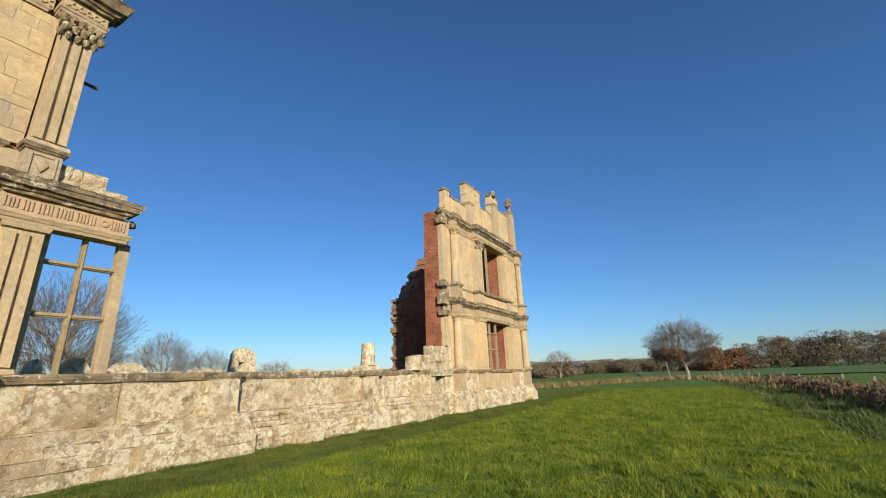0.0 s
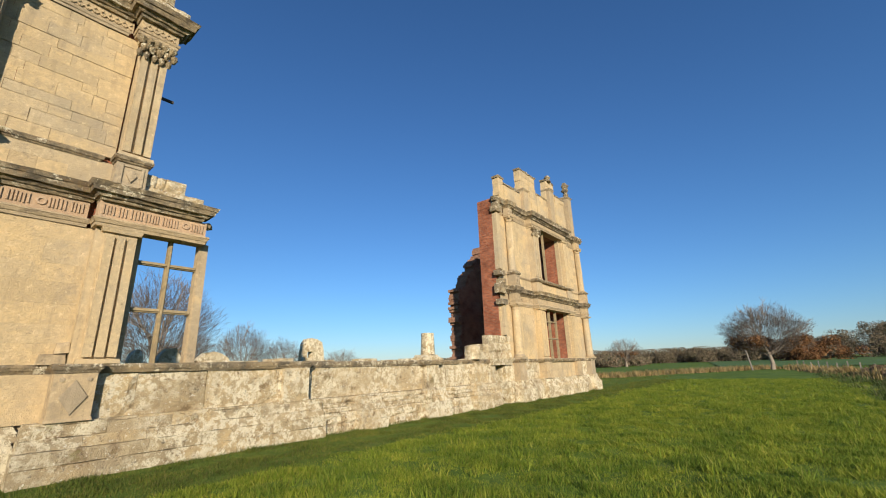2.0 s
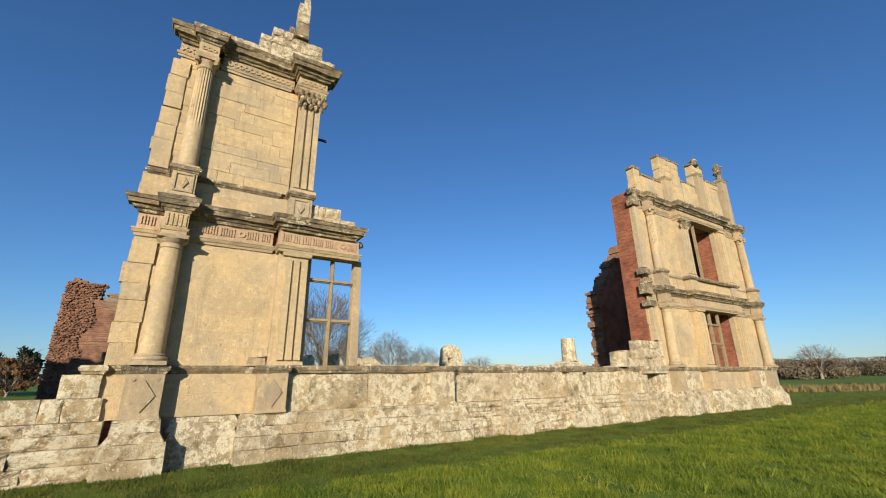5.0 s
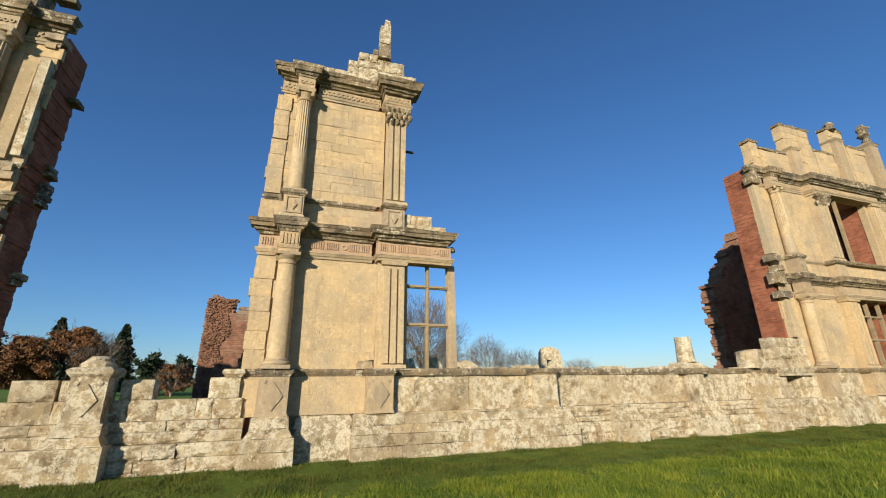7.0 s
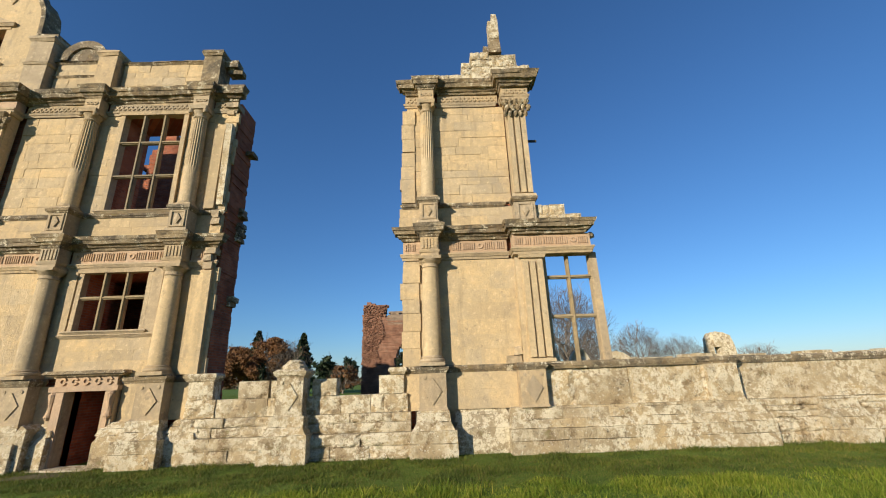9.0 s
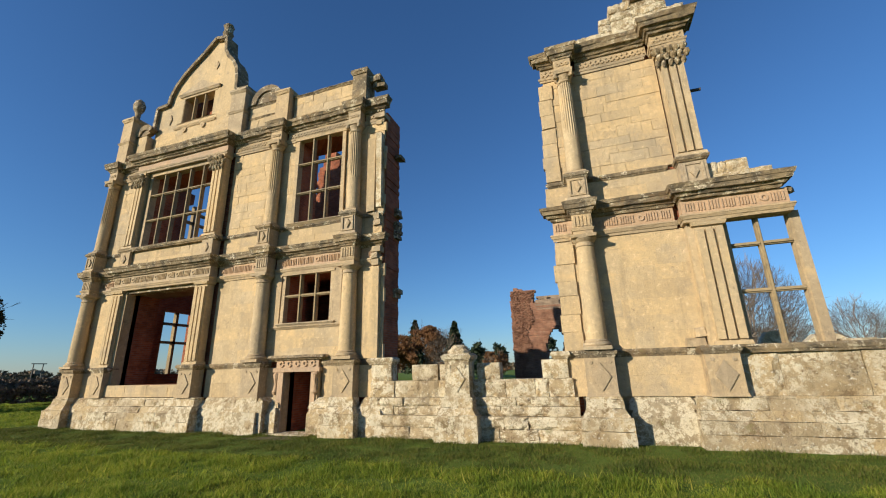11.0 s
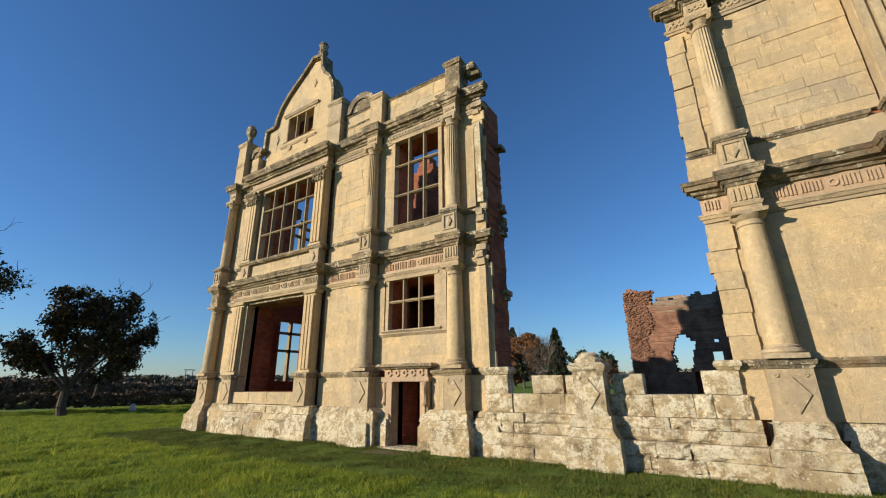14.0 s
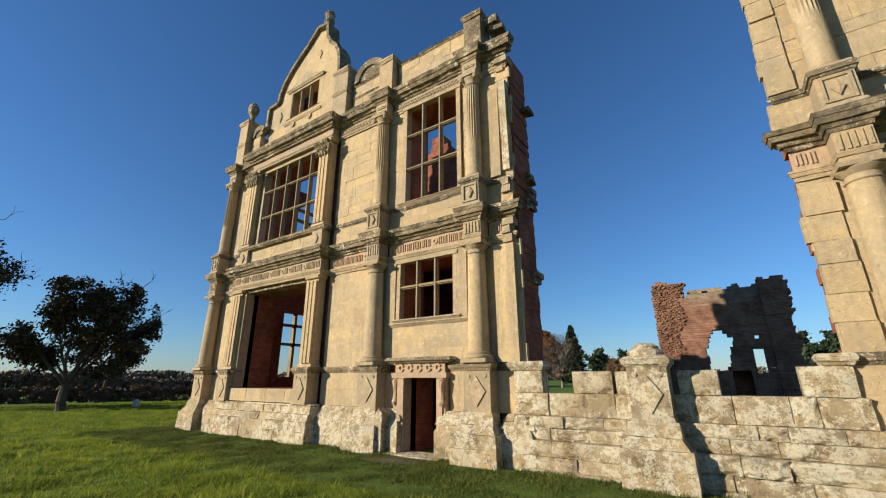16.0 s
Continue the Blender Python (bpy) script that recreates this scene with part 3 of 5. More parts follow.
def guilloche(parent, x0, x1, yf):
    m = M().layer(x0, x1, yf, 13.58, 11.13, 11.465, 0, 0, 0.004)
    ob = part("frieze", m, CARVED, parent)
    b = M()
    x, k = x0 + 0.05, 0
    while x < x1 - 0.16:
        for s in (0, 1):
            z = (11.20, 11.38) if (k + s) % 2 else (11.38, 11.20)
            b.bar((x, z[0]), (x + 0.15, z[1]), 0.045, yf - 0.03 - 0.002 * s, yf + 0.01)
        x, k = x + 0.155, k + 1
    tagged(part("relief", b, CARVED, ob), kind="stuff")


def window(parent, x0, x1, z0, z1, y, cols, rows, frame_w=0.1, depth=0.22, gone=(), material=None, name="window"):
    """A stone mullioned window with no glass: each upright and bar a piece of its own."""
    f = M()
    f.layer(x0 - frame_w, x1 + frame_w, y, y + depth, z1, z1 + frame_w, 0.03, 0.05, 0.004)
    for a, b in ((x0 - frame_w, x0 + 0.03), (x1 - 0.03, x1 + frame_w)):
        f.layer(a, b, y, y + depth, z0, z1, 0.0, 0.0, 0.004)
    ob = part(name, f, material or CARVED, parent)
    part("sill", M().layers(x0 - frame_w - 0.05, x1 + frame_w + 0.05, y, y + depth, [(z0 - 0.13, z0 - 0.05, 0.0, 0.08), (z0 - 0.05, z0, 0.09, 0.04)]), material or CARVED, ob)
    w = (x1 - x0) / cols
    for k in range(1, cols):
        if k in gone:
            continue
        x = x0 + w * k
        m = M().prism([(x - 0.055, z0), (x + 0.055, z0), (x + 0.05, z1), (x - 0.05, z1)], y + 0.05, y + 0.17)
        m.prism([(x - 0.025, z0), (x + 0.025, z0), (x + 0.025, z1), (x - 0.025, z1)], y + 0.01, y + 0.06)
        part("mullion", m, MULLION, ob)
    for s in rows:
        z = z0 + (z1 - z0) * s
        for k in range(cols):
            if gone and (k in gone or k + 1 in gone):
                continue
            a, b = x0 + w * k, x0 + w * (k + 1)
            m = M().box(a + 0.04, b - 0.04, y + 0.055, y + 0.165, z - 0.05, z + 0.05, 0.004)
            m.box(a + 0.04, b - 0.04, y + 0.015, y + 0.06, z - 0.022, z + 0.022, 0.003)
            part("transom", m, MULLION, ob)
    return ob


def run(parent, rows, x0, x1, yf, material=None, j=0.01, name="cornice", lift=0.0, yb=13.58):
    return part(name, M().layers(x0, x1, yf, yb, rows, j, lift), material or WORN, parent)


def wall_foot(parent, x0, x1, yf=13.2, z1=0.62, top=1.1, yb=13.62, material=None):
    """The low plinth courses between piers."""
    m = M()
    m.layer(x0, x1, yf, yb, -0.35, z1, 0, 0, 0.012)
    m.layer(x0, x1, yf, yb, z1, z1 + 0.16, 0.0, -0.08, 0.016)
    m.layer(x0, x1, yf + 0.1, yb, z1 + 0.165, z1 + 0.32, 0.03, -0.03, 0.016)
    m.layer(x0, x1, yf + 0.16, yb, z1 + 0.325, top, 0.0, -0.1, 0.016)
    return part("plinth", m, material or LICHEN, parent)


def bay(parent, x0, x1, upper=True, lower=True, sill=1.58, opening=True, gone=()):
    """The broad window bay between two pilasters: stands forward of the wall."""
    yb, yp = 13.35, 13.22
    lw, rw = (x0 + 0.08, x0 + 0.66), (x1 - 0.66, x1 - 0.08)
    for k, (a, b) in enumerate((lw, rw)):
        pilaster(parent, a, b, yp, 13.58, 2.28, 5.42)
        dado(parent, (a + b) / 2, 0.34, 13.08, 13.58)
        if upper:
            p = part("pedestal", M().layer(a, b, yp - 0.02, 13.58, 6.48, 7.17, 0, 0, 0.006), CARVED, parent)
            part("panel_frame", M().lozenge((a + b) / 2, 6.84, 0.11, 0.19, yp - 0.023, 0.05), CARVED, p)
            pilaster(parent, a, b, yp, 13.58, 7.34, 10.98, leafy=True)


# ---- the complete wing: brick core faced with stone ----
def west_wing():
    e = thing("ruined_mansion_wing", "roofless stone-faced brick mansion wing with curved gable, standing on grass", "ruined building", "mansion ruins")
    door, low, up = (-10.92, -9.82, -0.3, 1.92), (-11.33, -9.33, 3.6, 5.34), (-11.2, -9.12, 7.4, 10.95)
    opn, big = (-19.42, -15.58, 1.58, 5.3), (-19.3, -15.4, 7.42, 10.82)
    holes = (door, low, up, opn, big)
    core("wall", e, -22.1, -7.3, 13.72, 14.8, -0.3, 11.46, BRICK, holes, 0.05, 0.04, step=0.16, label="thick red brick core, broken end")
    core("wall", e, -22.1, -7.5, 13.72, 14.3, 11.46, 11.9, BRICK, (), 0.05, 0.4, step=0.15)
    facing = part("wall_facing", M().box(-21.5, -20.3, 13.70, 13.75, 0.2, 2.0), STONE, e, "smooth cream ashlar facing")
    # lower storey
    for a, b in ((-22.1, -20.1), (-14.62, -12.0), (-8.1, -7.26)):
        ashlar(facing, a, b, 2.28, 5.42, W, 0.12, course=0.44, length=1.1, uneven=0.0015, gap=0.0012, rag_r=0.1 if b > -8 else 0)
        ashlar(facing, a, b, 1.1, 2.08, W - 0.03, 0.15, course=0.48, length=0.9, uneven=0.003)
    ashlar(facing, -12.0, -8.1, 2.28, 5.42, W, 0.12, course=0.42, length=0.9, holes=((low[0] - 0.1, low[1] + 0.1, low[2] - 0.1, low[3] + 0.08),), uneven=0.002, gap=0.0012)
    ashlar(facing, -12.0, -8.1, 1.1, 2.08, W - 0.03, 0.15, course=0.48, length=0.7, holes=((-11.42, -9.5, 0.9, 2.4),), uneven=0.004)
    # upper storey
    for a, b in ((-22.1, -20.1), (-14.62, -12.0), (-8.1, -7.28)):
        ashlar(facing, a, b, 7.34, 10.98, W, 0.12, course=0.33, length=0.62, uneven=0.009, gap=0.006, rag_r=0.14 if b > -8 else 0)
        ashlar(facing, a, b, 6.46, 7.18, W, 0.12, course=0.36, length=0.9, rag_r=0.14 if b > -8 else 0)
    ashlar(facing, -12.0, -8.1, 7.34, 10.98, W, 0.12, course=0.34, length=0.5, uneven=0.009, gap=0.006, holes=((up[0] - 0.14, up[1] + 0.14, up[2] - 0.1, up[3] + 0.1),))
    ashlar(facing, -12.0, -8.1, 6.46, 7.18, W, 0.12, course=0.36, length=0.8, uneven=0.01)
    # big bay
    bay(e, -20.22, -14.72)
    for a, b in ((-19.56, opn[0]), (opn[1], -15.38)):
        part("jamb", M().layer(a, b, 13.34, 13.9, 1.58, 5.42, 0, 0, 0.004), STONE, e)
    part("lintel", M().layer(-19.56, -15.38, 13.36, 13.9, 5.30, 5.425, 0, 0, 0.01), WORN, e)
    ashlar(facing, -19.6, -15.4, 1.14, 1.58, 13.22, 0.5, course=0.44, length=1.4)
    ashlar(facing, -19.6, -15.4, 6.47, 7.2, 13.34, 0.38, course=0.36, length=1.0)
    window(e, *big, 13.4, 5, (0.36, 0.72), 0.14, 0.3)
    base_block(e, -20.45, -14.35, 12.86, 0.62, lean=0.3, side=0.16)
    for x0, x1 in ((-20.2, -19.5), (-15.45, -14.75)):
        part("string_course", M().layers(x0, x1, 13.08, 13.58, STRING, lift=0.002), WORN, e)
    # columns
    for cx in (-21.9, -12.15, -8.47):
        pier(e, cx, tall=0.66)
        lower_column(e, cx)
        upper_column(e, cx)
    for a, b in ((-22.1, -20.4), (-14.4, -12.6), (-11.5, -10.98), (-9.76, -8.9), (-7.9, -7.1)):
        wall_foot(e, a, b)
    # running courses
    for a, b in ((-22.1, -20.2), (-14.6, -11.7), (-9.5, -7.2)):
        run(e, STRING, a, b, W, name="string_course", lift=0.001)
    for a, b in ((-22.1, -20.24), (-14.66, -12.34), (-11.82, -8.68), (-8.17, -7.4)):
        run(e, ARCHI, a, b, W - 0.02, CARVED, name="architrave", lift=0.001)
        frieze(e, a, b, W - 0.03, int(a * -7))
        run(e, CORNICE, a, b, W - 0.04, j=0.022, lift=0.001)
        run(e, CAP, a, b, W, name="string_course", lift=0.001)
        run(e, TOPARCH, a, b, W - 0.02, CARVED, name="architrave", lift=0.001)
        guilloche(e, a, b, W - 0.03)
        run(e, TOPCORN, a, b, W - 0.04, j=0.024, lift=0.001)
    run(e, ARCHI, -20.2, -14.74, 13.22, CARVED, name="architrave", lift=0.002)
    frieze(e, -20.2, -14.74, 13.22, 5, pale=True)
    run(e, CORNICE, -20.2, -14.74, 13.18, j=0.02, lift=0.002)
    run(e, CAP, -20.2, -14.74, 13.22, name="string_course", lift=0.002)
    run(e, TOPARCH, -20.2, -14.74, 13.22, CARVED, name="architrave", lift=0.002)
    part("frieze", M().layer(-20.2, -14.74, 13.25, 13.58, 11.13, 11.465, 0, 0), PINK, e)
    run(e, TOPCORN, -20.2, -14.74, 13.18, j=0.02, lift=0.002)
    # windows and panels of the narrow bay
    window(e, *low, 13.54, 3, (0.56,), 0.1)
    for a in (-11.8, -9.22):
        part("jamb", M().layer(a, a + 0.32, 13.53, 13.75, 3.5, 5.42, 0, 0, 0.004), CARVED, e)
    run(e, [(3.38, 3.46, 0.0, 0.07), (3.46, 3.52, 0.08, 0.04)], -11.75, -8.55, W - 0.02, CARVED, name="sill")
    window(e, *up, 13.52, 3, (0.345, 0.7), 0.12, 0.26)
    part("hood", M().layers(-11.4, -8.95, 13.5, 13.72, [(11.02, 11.08, 0.0, 0.04)]), CARVED, e)
    # doorway
    d = part("doorway", M().layer(-11.32, -10.92, 13.42, 13.95, -0.3, 1.92, 0, 0), CARVED, e, "moulded pink stone door surround, empty")
    part("jamb", M().layer(-9.82, -9.55, 13.42, 13.95, -0.3, 1.92, 0, 0), CARVED, d)
    for x0, x1 in ((-11.12, -10.96), (-9.78, -9.66)):
        part("moulding", M().layer(x0, x1, 13.40, 13.5, -0.1, 1.9, 0.03, 0.03), PINK, d)
    part("lintel", M().layer(-11.36, -9.52, 13.40, 13.9, 1.92, 2.06, 0.02, 0.03).layer(-11.30, -9.58, 13.44, 13.9, 2.06, 2.32, 0, 0), PINK, d)
    part("hood", M().layers(-11.42, -9.46, 13.40, 13.7, [(2.32, 2.38, 0.05, 0.12), (2.38, 2.47, 0.16, 0.10)], 0.012), WORN, d)
    sc = M()
    for k in range(5):
        sc.ring(-11.08 + 0.32 * k, 2.19, 0.05, 0.11, 13.40, 13.46, 20, 340, 10)
    tagged(part("relief", sc, PINK, d), kind="stuff")
    for x in (-11.24, -9.64):
        part("console", M().lathe(x, 13.40, [(0.05, 1.2), (0.1, 1.28), (0.07, 1.36), (0.05, 1.55), (0.09, 1.72), (0.1, 1.85), (0.04, 1.92)], 10, j=0.012), PINK, d)
    part("doorstep", M().layer(-11.3, -9.5, 13.0, 13.7, -0.2, 0.03, 0, 0, 0.03), LICHEN, d)
    part("buttress_stub", M().prism([(-11.62, -0.2), (-11.38, -0.2), (-11.36, 1.02), (-11.5, 1.12), (-11.75, 0.78)], 13.0, 13.5), LICHEN, e)
    # parapets, piers and gable
    py = 13.66
    par = part("parapet", M().box(-11.5, -8.8, py + 0.02, py + 0.4, 11.96, 12.2), STONE, e)
    ashlar(par, -11.75, -8.6, 11.97, 13.2, py, 0.42, course=0.32, length=0.55, uneven=0.012)
    ashlar(par, -14.2, -12.45, 11.97, 13.35, py, 0.42, course=0.34, length=0.6)
    ashlar(par, -21.4, -20.75, 11.97, 13.5, py, 0.42, course=0.34, length=0.6)
    run(e, [(13.2, 13.28, 0.0, 0.06), (13.28, 13.36, 0.08, 0.02)], -11.75, -8.6, py, name="coping", j=0.02, yb=py + 0.45)
    run(e, [(13.3, 13.38, 0.0, 0.06), (13.38, 13.44, 0.08, 0.02)], -14.2, -12.45, py, name="coping", yb=py + 0.45)
    run(e, [(12.72, 12.78, 0.0, 0.04), (12.78, 12.84, 0.05, 0.01)], -14.2, -12.45, py, name="string_course", yb=py + 0.3)
    part("semicircular_crest", M().ring(-13.32, 13.5, 0.56, 0.86, py - 0.05, py + 0.3, 0, 180, 14).ring(-13.32, 13.5, 0.0, 0.58, py + 0.02, py + 0.26, 0, 180, 10), WORN, e)
    part("semicircular_crest", M().ring(-20.95, 13.55, 0.32, 0.6, py - 0.05, py + 0.3, 30, 180, 10).ring(-20.95, 13.55, 0.0, 0.34, py + 0.02, py + 0.26, 20, 180, 8), WORN, e)
    for x0, x1, top in ((-8.72, -8.1, 13.52), (-12.5, -11.84, 13.62), (-15.1, -14.3, 14.35), (-22.25, -21.55, 14.6)):
        m = M().layer(x0, x1, py - 0.28, py + 0.4, 11.955, top, 0, 0, 0.01)
        m.layers(x0, x1, py - 0.28, py + 0.4, [(top - 0.22, top - 0.12, 0.02, 0.07), (top - 0.12, top, 0.08, 0.06)], 0.02)
        if x0 < -14:
            m.layers(x0, x1, py - 0.28, py + 0.4, [(13.1, 13.18, 0.02, 0.06), (13.18, 13.24, 0.07, 0.02)], 0.012)
        part("parapet_pier", m, WORN if x0 > -9 else CARVED, e)
    part("finial", M().lathe(-21.9, py + 0.05, [(0.16, 14.6), (0.2, 14.7), (0.12, 14.8), (0.13, 15.1), (0.26, 15.35), (0.27, 15.6), (0.2, 15.8), (0.05, 15.95)], 14, j=0.012), WORN, e)
    part("broken_stone", M().layer(-8.1, -7.62, py - 0.05, py + 0.35, 13.02, 13.28, 0, 0, 0.03).layer(-8.0, -7.5, py + 0.1, py + 0.4, 12.8, 13.0, 0, 0, 0.03), WORN, e)
    gy = 14.0
    right = [(-14.75, 14.85), (-15.5, 14.9), (-15.53, 15.4), (-15.56, 15.8), (-15.65, 16.25), (-15.92, 16.75), (-16.3, 17.15), (-16.52, 17.6), (-16.62, 18.4)]
    left = [(-17.3, 18.55), (-17.6, 18.25), (-18.0, 17.85), (-18.5, 17.45), (-19.12, 16.9), (-19.62, 16.3), (-19.88, 15.75), (-19.94, 15.4), (-19.96, 15.25), (-20.7, 15.2), (-20.72, 14.0)]
    # a foot, two flanks and a head round the small window
    gw = (-19.0, -16.98, 14.0, 15.4)
    g = part("gable", M().prism([(-20.7, 11.97), (-14.75, 11.97), (-14.75, 14.0), (-20.7, 14.0)], gy, gy + 0.5), STONE, e, "curved ogee gable of pale ashlar")
    part("gable_flank", M().prism([(-20.7, 14.0), (gw[0], 14.0), (gw[0], 15.4), (-19.94, 15.4), (-19.96, 15.25), (-20.7, 15.2)], gy, gy + 0.5), STONE, g)
    part("gable_flank", M().prism([(gw[1], 14.0), (-14.75, 14.0), (-14.75, 14.85), (-15.5, 14.9), (-15.53, 15.4), (gw[1], 15.4)], gy, gy + 0.5), STONE, g)
    part("gable_head", M().prism([(-19.94, 15.4)] + right[2:] + left[:7], gy, gy + 0.5), STONE, g)
    ashlar(g, -20.6, -14.85, 12.0, 13.95, gy - 0.03, 0.06, course=0.34, length=0.7, gap=0.006)
    edge = M()
    pts = right + left
    for a, b in zip(pts, pts[1:]):
        edge.bar(a, b, 0.17, gy - 0.16, gy + 0.52)
    part("coping", edge, WORN, g)
    window(e, *gw, gy + 0.02, 3, (), 0.12, 0.3)
    part("pediment", M().layers(-19.25, -16.7, gy - 0.05, gy + 0.2, [(15.5, 15.6, 0.02, 0.08), (15.6, 15.68, 0.09, 0.04)]).prism([(-19.2, 15.68), (-16.75, 15.68), (-17.98, 16.25)], gy - 0.08, gy + 0.1), CARVED, e)
    part("apron", M().layers(-19.3, -16.7, gy - 0.03, gy + 0.2, [(13.62, 13.72, 0.02, 0.08)]).ring(-18.6, 13.5, 0.03, 0.14, gy - 0.1, gy, n=10).ring(-17.4, 13.5, 0.03, 0.14, gy - 0.1, gy, n=10), CARVED, e)
    part("lozenge", M().lozenge(-19.75, 14.35, 0.12, 0.3, gy - 0.003, 0.06).lozenge(-15.3, 13.9, 0.14, 0.28, gy - 0.003, 0.06).lozenge(-17.1, 16.9, 0.14, 0.26, gy - 0.003, 0.05), CARVED, g)
    part("finial", M().lathe(-16.95, gy + 0.2, [(0.34, 18.3), (0.24, 18.45), (0.19, 18.8), (0.27, 18.95), (0.22, 19.05), (0.22, 19.35), (0.26, 19.4), (0.2, 19.52)], 14, j=0.012), WORN, g)
    # walls behind
    side_core("wall", e, -21.3, -20.9, 14.35, 20.8, -0.3, 14.2, BRICK, ((16.2, 17.85, 2.0, 5.05), (16.35, 17.8, 9.0, 11.0)), lambda y: 12.9 - 1.3 * max(0, y - 15.6) + 0.2 * math.sin(y * 3), label="brick side wall with empty windows")
    core("wall", e, -21.3, -11.6, 20.8, 21.6, -0.3, 15.4, BRICK, (), 0, 0.4, lambda x: (12.6 if x > -16.6 else 9.2) + 0.2 * math.sin(x * 3.3) + (2.6 - 1.1 * abs(x + 14.9)) * (-15.9 < x < -13.7), label="ruined brick rear wall with a chimney stub")
    for y0, y1, z0, z1 in ((16.2, 17.85, 2.0, 5.05), (16.35, 17.8, 9.0, 11.0)):
        w = part("window", M().box(-21.2, -21.0, (y0 + y1) / 2 - 0.07, (y0 + y1) / 2 + 0.07, z0, z1), MULLION, e)
        part("mullion", M().box(-21.2, -21.0, y0 + 0.02, y0 + 0.12, z0, z1), MULLION, w)
        for s in (0.5, 0.8):
            part("transom", M().box(-21.2, -21.0, y0, y1, z0 + (z1 - z0) * s - 0.06, z0 + (z1 - z0) * s + 0.06), MULLION, w)
    # unseen inner walls, added so the door and lower window look dark
    core("wall", e, -14.6, -10.6, 19.4, 19.9, -0.3, 7.5, BRICK, (), 0, 0.1, lambda x: 7.3 + 0.2 * math.sin(x * 4), label="added brick cross wall that keeps the rooms dark")
    side_core("wall", e, -14.9, -14.5, 14.35, 19.9, -0.3, 7.0, BRICK)
    side_core("wall", e, -9.9, -9.35, 14.35, 16.6, -0.3, 6.9, BRICK)
    # added slabs shut out the daylight above both rooms
    for z in (2.55, 6.3):
        part("vault", M().box(-14.5, -10.4, 14.35, 19.4, z, z + 0.35), BRICK, e, "added brick slab that blocks light from the rooms")
    # brick block added behind the gable to keep its window dark
    part("chimney_breast", M().layer(-19.6, -16.4, 14.9, 15.7, 12.0, 15.9, 0, 0, 0.03), BRICK, e)
    # toothing left in the broken end
    for z0, z1, k in ((5.35, 6.5, 5), (6.6, 7.3, 3), (10.9, 12.0, 5)):
        for i in range(k):
            z = z0 + (z1 - z0) * i / k
            part("broken_stone", M().layer(-7.7, -7.28 - rng.uniform(0, 0.3), 13.4 + rng.uniform(0, 0.2), 13.9, z, z + (z1 - z0) / k - 0.02, 0, 0, 0.04), CARVED, e)
    part("broken_pilaster", M().layer(-8.0, -7.42, 13.47, 13.72, 2.28, 5.3, 0, 0, 0.02), STONE, e)
    part("broken_pilaster", M().layer(-7.98, -7.68, 13.47, 13.72, 7.36, 10.3, 0, 0, 0.03), STONE, e)
    part("broken_pilaster", M().layer(-7.62, -7.4, 13.45, 13.72, 7.5, 10.45, 0, 0, 0.045), LICHEN, e)
    for z, n in ((4.35, 2), (6.55, 4), (7.4, 2), (9.8, 1)):
        for i in range(n):
            part("broken_stone", M().box(-7.4, -7.13 + rng.uniform(-0.08, 0.08), 14.35, 14.78, z + 0.17 * i, z + 0.17 * i + 0.15, 0.03), WORN, e)
    return e


